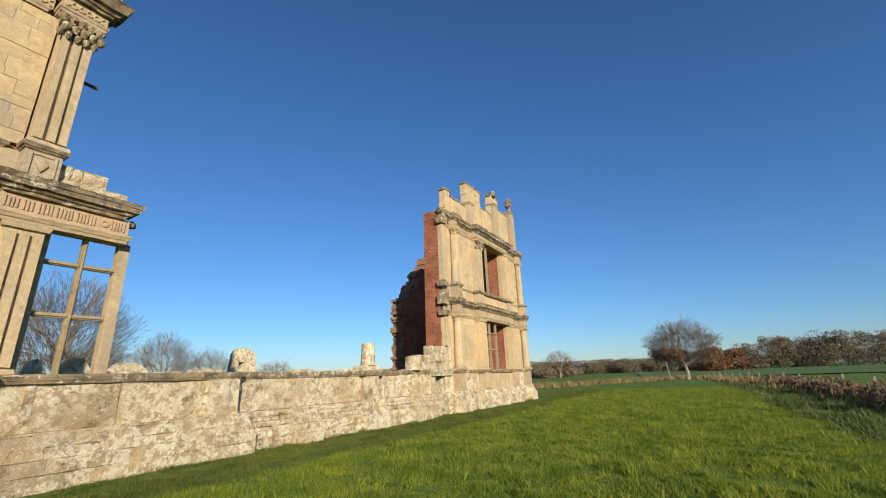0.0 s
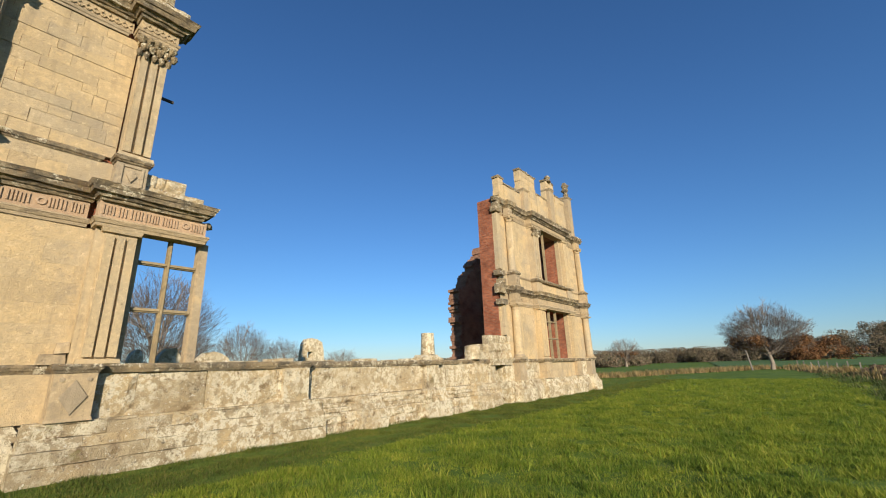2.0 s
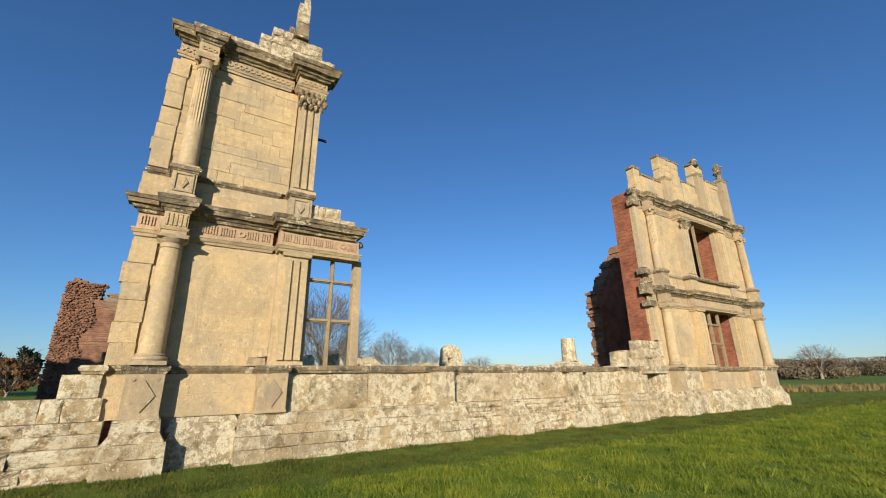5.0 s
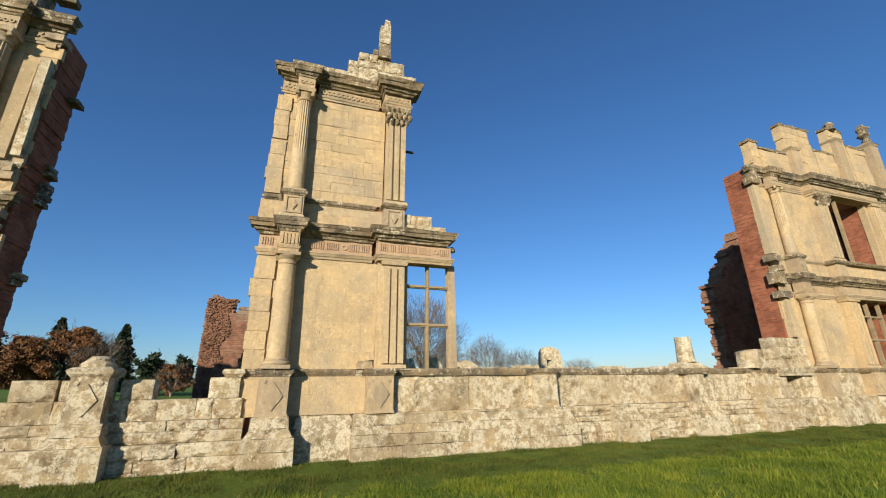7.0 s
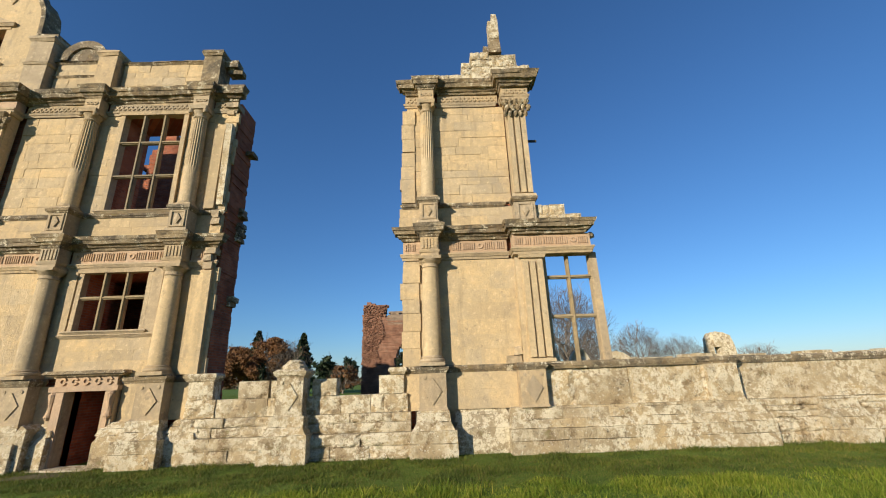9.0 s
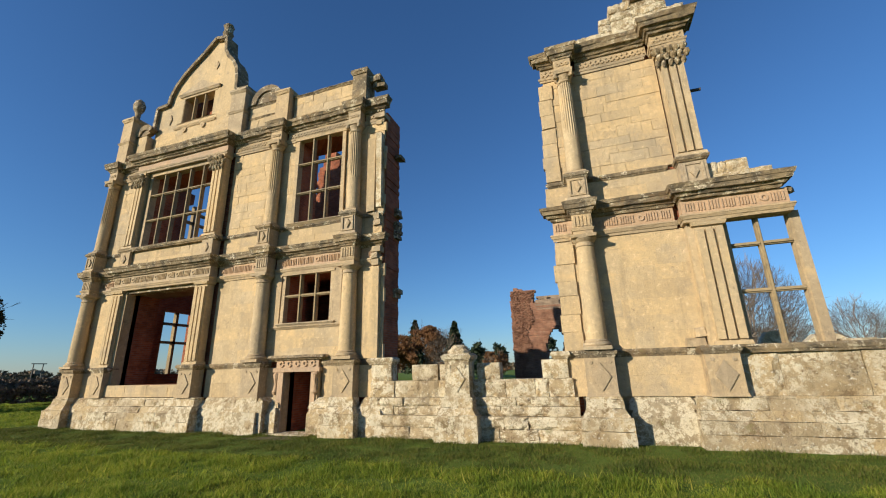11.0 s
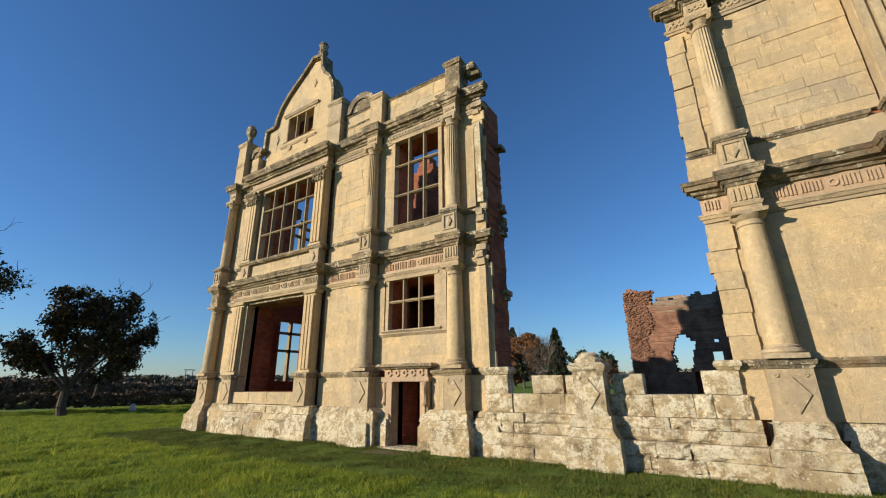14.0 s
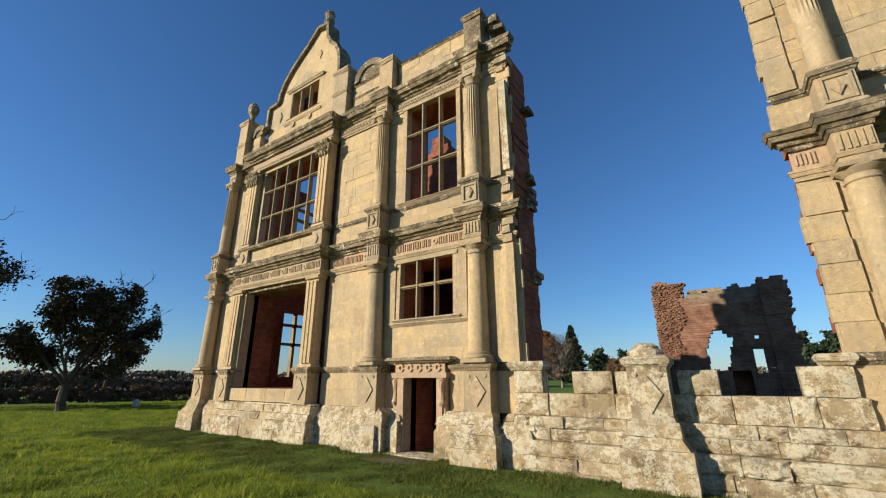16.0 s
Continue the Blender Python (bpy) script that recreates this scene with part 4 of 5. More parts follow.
# ---- the free-standing fragment with half a window ----
def tower():
    e = thing("ruined_facade_fragment", "tall free-standing stone facade fragment with column and half window", "ruined building", "mansion ruins")
    f = part("wall_facing", M().box(-1.3, 2.4, 13.70, 13.76, 0.3, 2.0), STONE, e, "smooth cream ashlar facing")
    core("wall", e, -1.62, 2.62, 13.72, 14.3, -0.3, 6.5, BRICK, (), 0.12, 0.05, step=0.3, label="thin brick backing")
    core("wall", e, -1.55, 2.55, 13.72, 14.2, 6.5, 11.9, BRICK, (), 0.2, 0.06, step=0.3)
    ashlar(f, -1.66, 1.95, 2.28, 5.42, W, 0.12, course=0.45, length=0.85, uneven=0.0015, gap=0.0012, rag_l=0.1)
    ashlar(f, -1.66, 1.6, 1.1, 2.08, W - 0.04, 0.16, course=0.49, length=0.95, uneven=0.0015, gap=0.0012)
    ashlar(f, -1.78, 2.0, 6.46, 7.18, W, 0.12, course=0.36, length=0.95, uneven=0.004, rag_l=0.15)
    ashlar(f, -1.66, 1.9, 7.34, 10.98, W, 0.12, course=0.31, length=0.6, uneven=0.011, gap=0.006, rag_l=0.22)
    for z0, z1, w in ((2.28, 5.3, 0.3), (7.36, 9.2, 0.2), (9.25, 10.85, 0.22)):
        ashlar(f, -1.72, -1.4 + w, z0, z1, 13.54, 0.2, course=0.5, length=1.2, uneven=0.02, gap=0.008, rag_l=0.1, rag_r=0.04)
    # bay edge with the window's jamb
    pilaster(e, 1.95, 2.62, 13.26, 13.72, 2.28, 5.42)
    part("jamb", M().layer(1.8, 1.96, 13.36, 13.72, 2.28, 5.42, 0, 0, 0.004), STONE, e)
    dado(e, 1.95, 0.36, 13.08, 13.58)
    pilaster(e, 1.93, 2.58, 13.26, 13.72, 7.34, 10.98, leafy=True)
    p = part("pedestal", M().layer(1.9, 2.56, 13.22, 13.7, 6.48, 7.17, 0, 0, 0.006), CARVED, e)
    part("panel_frame", M().lozenge(2.23, 6.85, 0.11, 0.19, 13.217, 0.05).box(1.98, 2.04, 13.19, 13.24, 6.58, 7.12).box(2.42, 2.48, 13.19, 13.24, 6.58, 7.12).box(2.05, 2.41, 13.19, 13.24, 7.06, 7.12), CARVED, p)
    window(e, 2.72, 4.12, 2.28, 5.5, 13.46, 2, (0.4, 0.77), 0.08, 0.24, name="window")
    part("jamb", M().layer(4.13, 4.34, 13.44, 13.72, 2.28, 5.5, 0, -0.02, 0.02), CARVED, e, "leaning free window jamb")
    part("lintel", M().layer(2.6, 4.2, 13.42, 13.76, 5.48, 5.63, 0, 0, 0.006), CARVED, e)
    # pier and column
    pier(e, -0.79)
    lower_column(e, -0.79)
    upper_column(e, -0.79)
    wall_foot(e, -0.2, 1.3, 13.4)
    base_block(e, 1.22, 8.2, 12.95, 0.6, lean=0.2, side=0.1)
    # courses
    for a, b in ((-1.62, -1.0), (-0.5, 1.62)):
        run(e, STRING, a, b, W - 0.02, name="string_course", lift=0.001)
        run(e, ARCHI, a, b, W - 0.02, CARVED, name="architrave", lift=0.001)
        frieze(e, a, b, W - 0.03, 21 + int(a * 10))
        run(e, CORNICE, a, b, W - 0.06, j=0.018, lift=0.001)
        run(e, CAP, a, b, W, name="string_course", lift=0.001)
        run(e, TOPARCH, a + 0.1, b, W - 0.02, CARVED, name="architrave", lift=0.001)
        guilloche(e, a + 0.1, b + 0.1, W - 0.03)
        run(e, TOPCORN, a + 0.15, b, W - 0.06, j=0.02, lift=0.001)
    run(e, ARCHI, 1.75, 4.1, 13.2, CARVED, name="architrave", lift=0.003)
    frieze(e, 1.75, 4.12, 13.22, 33)
    run(e, CORNICE, 1.78, 3.95, 13.16, j=0.022, lift=0.003)
    run(e, CAP, 1.9, 2.56, 13.2, name="string_course", lift=0.003)
    run(e, TOPARCH, 1.8, 2.7, 13.2, CARVED, name="architrave", lift=0.003)
    guilloche(e, 1.8, 2.72, 13.21)
    run(e, TOPCORN, 1.8, 2.74, 13.14, j=0.022, lift=0.003)
    part("broken_scroll", M().lathe(4.2, 13.4, [(0.04, 5.92), (0.12, 5.96), (0.13, 6.06), (0.05, 6.12)], 10, j=0.02), WORN, e)
    for x0, x1, z1 in ((2.56, 3.52, 7.1), (3.52, 4.02, 6.78)):
        ashlar(p, x0, x1, 6.47, z1, 13.36, 0.4, LICHEN, course=0.34, length=0.5, uneven=0.02)
    for x0, x1, z1 in ((-0.6, 0.5, 12.25), (0.5, 0.85, 12.75), (0.85, 1.5, 13.2), (1.5, 2.5, 13.1), (2.5, 2.95, 12.6)):
        ashlar(f, x0, x1, 11.96, z1, 13.4, 0.45, LICHEN, course=0.3, length=0.5, uneven=0.03)
    fin = part("finial", M().layer(1.52, 1.98, 13.3, 13.7, 13.1, 13.75, 0.0, -0.04, 0.01), WORN, e)
    part("finial_shaft", M().layer(1.56, 1.94, 13.34, 13.66, 13.76, 14.55, 0.0, 0.0, 0.03).layer(1.70, 1.94, 13.34, 13.66, 14.55, 14.95, 0.0, -0.03, 0.03), LICHEN, fin)
    part("finial_block", M().layer(1.34, 1.5, 13.4, 13.6, 13.2, 13.42, 0, 0, 0.03), WORN, e)
    part("carved_leaf", M().layer(1.3, 1.78, 13.42, 13.58, 2.28, 2.5, 0, -0.03, 0.05).layer(1.55, 1.8, 13.44, 13.58, 2.5, 2.74, 0, -0.03, 0.05), CARVED, e)
    part("iron_bar", M().box(2.55, 2.95, 13.62, 13.68, 9.55, 9.62), IRON, e)
    return e


# ---- low walls between ----
def link_wall():
    e = thing("low_stone_wall", "low lichened stone wall with broken top courses, joining the ruins", "wall", "mansion ruins")
    f = part("wall_core", M().box(-7.6, -1.5, 13.56, 13.98, -0.3, 1.0), LICHEN, e)
    base = part("plinth", M().layer(-7.5, -1.5, 13.12, 13.6, -0.35, 0.05, 0, 0, 0.02), LICHEN, e)
    ashlar(base, -7.6, -1.4, 0.0, 0.62, 13.12, 0.5, LICHEN, course=0.31, length=0.9, uneven=0.035, gap=0.006)
    ashlar(base, -7.6, -1.4, 0.62, 1.1, 13.28, 0.5, LICHEN, course=0.24, length=0.85, uneven=0.04, miss=0.02, gap=0.005)
    ashlar(f, -7.6, -1.5, 1.1, 1.58, 13.42, 0.5, LICHEN, course=0.48, length=0.8, uneven=0.03, gap=0.006)
    for x0, x1, z1 in ((-7.6, -6.9, 2.08), (-6.2, -5.36, 2.04), (-5.3, -4.9, 2.03), (-4.15, -3.48, 2.04), (-2.3, -1.6, 2.08)):
        ashlar(f, x0, x1, 1.58, z1, 13.43, 0.45, LICHEN, course=0.5, length=1.2, uneven=0.02)
    part("string_course", M().layers(-7.65, -6.9, 13.45, 13.9, STRING), LICHEN, e)
    part("string_course", M().layers(-1.95, -1.6, 13.45, 13.9, STRING), LICHEN, e)
    p = thing("stone_pedestal", "lichened stone pedestal with diamond panel and domed cap", "pedestal")
    base_block(p, -5.23, -4.02, 12.74, 0.66, side=0.2, lean=0.25)
    dado(p, -4.62, 0.355, 13.0, 13.6, material=LICHEN)
    part("cap", M().layers(-4.975, -4.265, 13.0, 13.7, [(2.08, 2.15, 0.0, 0.05), (2.15, 2.25, 0.07, 0.09), (2.25, 2.31, 0.08, 0.0)], 0.014), LICHEN, p)
    part("dome", M().lathe(-4.62, 13.32, [(0.33, 2.31), (0.34, 2.38), (0.26, 2.46), (0.24, 2.5), (0.14, 2.56)], 14, j=0.025), LICHEN, p)


def long_wall():
    e = thing("low_stone_wall", "long low stone wall with string course, stained and lichened, broken plinth", "wall", "mansion ruins")
    f = part("wall_core", M().box(2.4, 18.9, 13.76, 14.1, -0.3, 2.05), LICHEN, e)
    ashlar(f, 2.28, 7.78, 1.1, 2.08, 13.3, 0.48, LICHEN, course=0.98, length=1.3, uneven=0.004, gap=0.002)
    ashlar(f, 7.78, 19.1, 1.1, 2.08, W, 0.2, LICHEN, course=0.98, length=1.1, uneven=0.006, gap=0.003)
    ashlar(f, 8.2, 19.1, 0.0, 0.62, 13.22, 0.56, LICHEN, course=0.31, length=1.0, uneven=0.03, gap=0.005)
    ashlar(f, 8.2, 19.1, 0.62, 1.1, 13.32, 0.46, LICHEN, course=0.16, length=0.8, uneven=0.045, miss=0.03, gap=0.006)
    part("plinth", M().layer(8.2, 19.1, 13.2, 13.8, -0.4, 0.02, 0, 0, 0.03), LICHEN, e)
    for x0, x1, yf, z1 in ((9.6, 10.8, 12.92, 0.62), (13.1, 14.5, 12.95, 0.6), (16.6, 17.8, 12.95, 0.6)):
        base_block(e, x0, x1, yf, z1, lean=0.3, side=0.15)
    dado(e, 7.2, 0.42, 13.14, 13.6, material=LICHEN)
    for cx in (13.75, 17.2):
        dado(e, cx, 0.4, 13.3, 13.7, material=LICHEN)
    for a, b, y in ((1.6, 2.3, 13.08), (2.3, 7.7, 13.28), (7.7, 13.2, 13.58), (13.2, 14.3, 13.25), (14.3, 18.6, 13.58)):
        part("string_course", M().layers(a, b, y, 13.95, STRING, 0.014, 0.001 * (y < 13.2)), WORN, e)
    r = random.Random(3)
    m, x = M(), 4.4
    while x < 18.4:
        w = r.uniform(0.4, 1.3)
        if r.random() < 0.75:
            m.layer(x, x + w, 13.34 if x < 7.2 else 13.62, 14.05, 2.27, 2.28 + r.uniform(0.03, 0.1), 0, 0, 0.02)
        x += w + 0.05
    part("coping", m, LICHEN, e)
    c = thing("broken_column", "broken stump of stone column on its moulded base, on the low wall", "column")
    part("column_base", M().layers(13.15, 14.15, 13.2, 13.9, [(2.285, 2.4, 0, 0), (2.4, 2.5, -0.03, -0.1)], 0.012), LICHEN, c)
    part("shaft", M().lathe(13.66, 13.5, [(0.33, 2.5), (0.3, 2.6), (0.28, 3.2), (0.28, 3.42)], 20, j=0.012), LICHEN, c)
    s = thing("fallen_stone", "squared drum stone lying on the low wall top", "stone")
    part("block", M().lathe(17.15, 13.62, [(0.4, 2.285), (0.42, 2.6), (0.4, 2.92), (0.3, 2.97)], 12, j=0.03), LICHEN, s)


# ---- the further wing ----
def east_wing():
    e = thing("ruined_mansion_wing", "gutted stone-faced brick mansion wing with broken gables, standing on grass", "ruined building", "mansion ruins")
    low, up, door = (25.0, 28.9, 2.3, 5.45), (24.95, 28.7, 7.42, 11.0), (19.2, 20.02, -0.3, 1.97)
    core("wall", e, 20.0, 33.0, 13.72, 14.75, 2.0, 11.9, BRICK, (low, up), 0.025, 0.05, step=0.08, label="thick red brick core, broken end")
    core("wall", e, 18.6, 33.0, 13.76, 14.9, -0.3, 2.02, LICHEN, (door,), 0.1, 0, step=0.4)
    f = part("wall_facing", M().box(21.2, 24.0, 13.70, 13.76, 0.3, 2.0), STONE, e, "smooth cream ashlar facing")
    for z0, z1, c, l in ((2.28, 5.42, 0.5, 1.1), (6.46, 7.18, 0.36, 0.9), (7.34, 10.98, 0.33, 0.65)):
        ashlar(f, 20.05, 24.2, z0, z1, W, 0.13, course=c, length=l, rag_l=0.15, uneven=0.004)
        ashlar(f, 29.6, 33.0, z0, z1, W, 0.13, course=c, length=l, uneven=0.004)
    ashlar(f, 18.4, 33.0, 1.1, 2.08, W - 0.04, 0.2, LICHEN, course=0.49, length=1.0, holes=((19.1, 20.1, 0.9, 2.2),), uneven=0.005)
    ashlar(f, 18.4, 19.2, 0.0, 1.1, 13.3, 0.5, LICHEN, course=0.37, length=0.7)
    ashlar(f, 20.02, 20.5, 0.0, 1.1, 13.3, 0.5, LICHEN, course=0.37, length=0.7)
    wall_foot(e, 20.4, 33.0, 13.2)
    # pale broken masonry over the doorway
    for x0, x1, z1 in ((17.6, 18.8, 3.05), (18.7, 20.9, 3.55)):
        ashlar(f, x0, x1, 2.28, z1, 13.55, 0.5, LICHEN, course=0.42, length=0.9, uneven=0.02)
    part("lintel", M().layers(18.6, 20.6, 13.4, 14.0, [(1.98, 2.1, 0, 0), (2.1, 2.3, 0.02, 0.1)], 0.012), LICHEN, e)
    part("door_leaf", M().box(19.25, 19.33, 13.72, 14.3, -0.1, 1.96), IRON, e)
    # bay
    for a, b in ((24.1, 24.9), (28.95, 29.65)):
        pilaster(e, a, b, 13.2, 13.72, 2.28, 5.42)
        pilaster(e, a, b, 13.2, 13.72, 7.34, 10.98, leafy=a < 25)
        dado(e, (a + b) / 2, 0.4, 13.06, 13.6, material=CARVED)
        part("pedestal", M().layer(a, b, 13.2, 13.6, 6.48, 7.17, 0, 0, 0.006), CARVED, e)
    ashlar(f, 24.9, 28.95, 1.12, 2.1, 13.28, 0.4, STONE, course=0.49, length=1.2)
    ashlar(f, 24.9, 28.95, 6.47, 7.2, 13.3, 0.4, STONE, course=0.36, length=1.0)
    base_block(e, 23.8, 29.9, 12.9, 0.62, lean=0.3, side=0.16)
    window(e, *low, 13.4, 4, (0.4, 0.75), 0.1, 0.3, gone=(3,))
    window(e, *up, 13.4, 3, (), 0.1, 0.3, gone=(2,))
    # columns
    for cx in (21.38, 32.2):
        pier(e, cx, tall=0.66)
        lower_column(e, cx)
        upper_column(e, cx)
    part("broken_pilaster", M().layer(20.02, 20.4, 13.42, 13.75, 7.4, 10.9, 0, 0, 0.02).layer(20.12, 20.4, 13.42, 13.75, 3.6, 5.4, 0, 0, 0.03), STONE, e)
    for a, b in ((20.1, 20.98), (21.52, 24.0), (29.8, 31.8), (32.4, 33.0)):
        run(e, STRING, a, b, W, name="string_course", lift=0.001)
        run(e, ARCHI, a, b, W - 0.02, CARVED, name="architrave", lift=0.001)
        frieze(e, a, b, W - 0.03, int(a * 5), pale=True)
        run(e, CORNICE, a, b, W - 0.04, j=0.025, lift=0.001)
        run(e, CAP, a, b, W, CARVED, name="string_course", lift=0.001)
        run(e, TOPARCH, a, b, W - 0.02, CARVED, name="architrave", lift=0.001)
        guilloche(e, a, b, W - 0.03)
        run(e, TOPCORN, a, b, W - 0.04, j=0.025, lift=0.001)
    for rows, m, nm in ((STRING, WORN, "string_course"), (ARCHI, CARVED, "architrave"), (CORNICE, WORN, "cornice"), (CAP, WORN, "string_course"), (TOPARCH, CARVED, "architrave"), (TOPCORN, WORN, "cornice")):
        run(e, rows, 24.0, 29.75, 13.14, m, 0.018, nm, 0.003)
    part("frieze", M().layer(24.0, 29.75, 13.2, 13.6, 5.63, 6.045, 0, 0).layer(24.0, 29.75, 13.2, 13.6, 11.13, 11.465, 0, 0), CARVED, e)
    # broken attic
    ay = 13.66
    attic = part("parapet", M().box(21.2, 32.0, ay + 0.05, ay + 0.4, 11.97, 12.1), STONE, e)
    for x0, x1, z1 in ((20.9, 21.6, 13.65), (21.6, 23.9, 13.35), (23.9, 26.3, 15.3), (26.3, 28.1, 14.1), (28.1, 29.6, 15.9), (29.6, 31.4, 15.0)):
        ashlar(attic, x0, x1, 11.97, z1, ay, 0.45, STONE, course=0.4, length=0.8, rag_l=0.1, rag_r=0.1, uneven=0.02)
        part("coping", M().layer(x0, x1, ay, ay + 0.45, z1, z1 + 0.12, 0.02, 0.05, 0.04), WORN, e)
    for x0, x1, z1 in ((23.85, 24.5, 13.8), (28.15, 28.8, 15.2), (31.7, 32.4, 15.6)):
        m = M().layer(x0, x1, ay - 0.25, ay + 0.4, 11.96, z1, 0, 0, 0.015)
        m.layers(x0, x1, ay - 0.25, ay + 0.4, [(z1 - 0.2, z1 - 0.08, 0.02, 0.09), (z1 - 0.08, z1, 0.1, 0.05)], 0.02)
        part("parapet_pier", m, CARVED, e)
    part("finial", M().lathe(32.05, ay, [(0.16, 15.7), (0.2, 15.9), (0.14, 16.0), (0.3, 16.25), (0.2, 16.45), (0.32, 16.7), (0.1, 17.0)], 10, j=0.06), WORN, e, "weathered carved beast finial")
    part("finial", M().lathe(28.6, ay, [(0.3, 15.9), (0.2, 16.05), (0.24, 16.25), (0.1, 16.45)], 10, j=0.05), WORN, e)
    # brick behind
    core("wall", e, 25.2, 33.0, 20.6, 21.6, -0.3, 12.3, RUBBLE, (), 0.5, 0, lambda x: min(12.0, 7.9 + 1.2 * max(0, x - 25.8)) + 0.25 * math.sin(x * 5), step=0.2, label="ruined dark rear wall")
    side_core("wall", e, 32.0, 33.0, 14.75, 21.6, -0.3, 12.5, BRICK)
    side_core("wall", e, 29.0, 29.9, 14.95, 18.0, -0.3, 15.2, BRICK, (), lambda y: 15.2 - 0.8 * (y - 15))
    for z0, z1 in ((5.3, 5.6), (5.95, 6.5), (6.55, 6.8), (7.0, 7.3), (10.95, 11.3), (11.3, 11.95)):
        part("broken_stone", M().layer(19.72 + rng.uniform(0, 0.3), 20.4, 13.3, 13.72, z0, z1, 0, 0, 0.04), WORN, e)


# ---- the brick ruin behind ----
RUIN = 0.87  # the ruin's size and place, drawn up at 42 m and brought nearer


def brick_ruin():
    e = thing("brick_ruin", "roofless red brick ruin with ragged top and broken window openings", "ruined building")
    y = 42.0
    e.scale = (RUIN, RUIN, RUIN)
    e.location = (-2.5 * (1 - RUIN), 3.2 * (1 - RUIN), 1.9 * (1 - RUIN))

    def head(x):
        return (9.35 if x < -5.5 else 8.5) + (0.5 if x > -0.75 else 0) + 0.1 * math.sin(x * 5) + 0.1 * math.sin(x * 17) - 6 * max(0, x - 0.75)
    arch = ((-4.7, -3.38, 2.4, 2.9), (-4.62, -3.3, 2.9, 3.5), (-4.75, -3.2, 3.5, 4.1), (-4.55, -3.0, 4.1, 4.5), (-4.45, -2.9, 4.5, 4.85), (-4.3, -3.25, 4.85, 5.15), (-4.1, -3.5, 5.15, 5.4))
    slit = ((-1.85, -1.2, 2.2, 3.9), (-1.6, -1.3, 4.6, 4.9))
    niche = ((-3.38, -2.2, 0.3, 2.4),)
    core("wall", e, -7.95, -0.7, y, y + 1.1, -0.3, 8.0, RUBBLE, arch + slit + niche, 0.2, 0.0, head, 0.16, "weathered brick wall with a broken arched opening", 0.02)
    core("wall", e, -5.6, -0.7, y - 0.015, y + 1.0, 7.3, 9.4, GREYBRICK, (), 0.3, 0.0, head, 0.16, "pale stone courses at the broken head", 0.015)
    core("wall", e, -7.95, -5.4, y, y + 1.1, 8.0, 9.6, RUBBLE, (), 0.2, 0.3, head, 0.16, "", 0.02)
    core("buttress", e, -0.72, 1.05, y - 0.4, y + 1.1, -0.3, 9.4, RUBBLE, (), 0.05, 0.35, head, 0.2, "broken brick pier at the end of the wall", 0.03)
    core("wall", e, -3.6, -2.0, y + 1.15, y + 1.5, -0.3, 2.7, BRICK, (), 0, 0, None, 0.3)
    m = M()
    r = random.Random(5)
    for k in range(2200):
        z = r.uniform(0.2, 9.2)
        x = -7.9 + r.uniform(0, 1.0 + 1.3 * (z / 9.5) + 0.3 * math.sin(z * 2.2))
        s = r.uniform(0.04, 0.1)
        m.box(x, x + s * 1.9, y - r.uniform(0.02, 0.16), y + 0.2, z, z + s, 0.03)
    tagged(part("rubble", m, RUBBLE, e, "torn edge of rough broken brick"), kind="stuff")
    side_core("wall", e, -7.9, -7.0, y + 1.0, y + 6, -0.3, 9.4, RUBBLE, (), lambda q: 9.2 - 0.5 * (q - y) + 0.3 * math.sin(q * 4))
    for x0, x1, yy, z1, hole in ((23.2, 25.6, 38.5, 5.3, (23.7, 24.3, 3.3, 3.9)), (8.6, 9.6, 37.0, 3.9, None), (10.5, 12.0, 37.0, 4.1, None), (13.4, 16.0, 38.0, 3.9, None)):
        s = thing("wall_remnant", "rough stump of ruined rubble wall behind the low wall", "ruined wall", "wall stumps")
        hw, mid, q = (x1 - x0) / 2, (x0 + x1) / 2, random.Random(int(x0 * 10))
        rim = [(mid + hw * math.cos(radians(a)) * q.uniform(0.9, 1.08), z1 - 1.3 + 1.3 * math.sin(radians(a)) * q.uniform(0.86, 1.02)) for a in range(0, 181, 15)]
        if hole:
            a, b, za, zb = hole
            part("masonry", M().prism([(x0, -0.3), (x1, -0.3), (x1, za), (x0, za)], yy, yy + 0.9), LICHEN, s)
            part("masonry", M().prism([(b, za), (x1, za)] + [p for p in rim if p[0] > b and p[1] > za] + [(b, z1 - 0.12)], yy, yy + 0.9), LICHEN, s)
            part("masonry", M().prism([(x0, za), (a, za), (a, z1 - 0.15)] + [p for p in rim if p[0] < a and p[1] > za], yy + 0.03, yy + 0.9), LICHEN, s)
            part("masonry", M().prism([(a, zb), (b, zb), (b, z1 - 0.12)] + [p for p in rim if a < p[0] < b] + [(a, z1 - 0.15)], yy - 0.02, yy + 0.9), LICHEN, s)
        else:
            part("masonry", M().prism([(x0, -0.3), (x1, -0.3)] + rim, yy, yy + 0.9), LICHEN, s)


west = west_wing()
tower()
link_wall()
long_wall()
east_wing()
brick_ruin()


# ---- ground ----
def height(x, y):
    """Gentle swell of the meadow; even by the walls."""
    n = noise.noise(Vector((x * 0.09, y * 0.09, 0))) * 0.10 + noise.noise(Vector((x * 0.5, y * 0.5, 3))) * 0.07 + noise.noise(Vector((x * 1.3, y * 1.3, 5))) * 0.025
    near = min(1.0, max(0.15, abs(y - 13.2) / 6))
    return n * near - 0.02


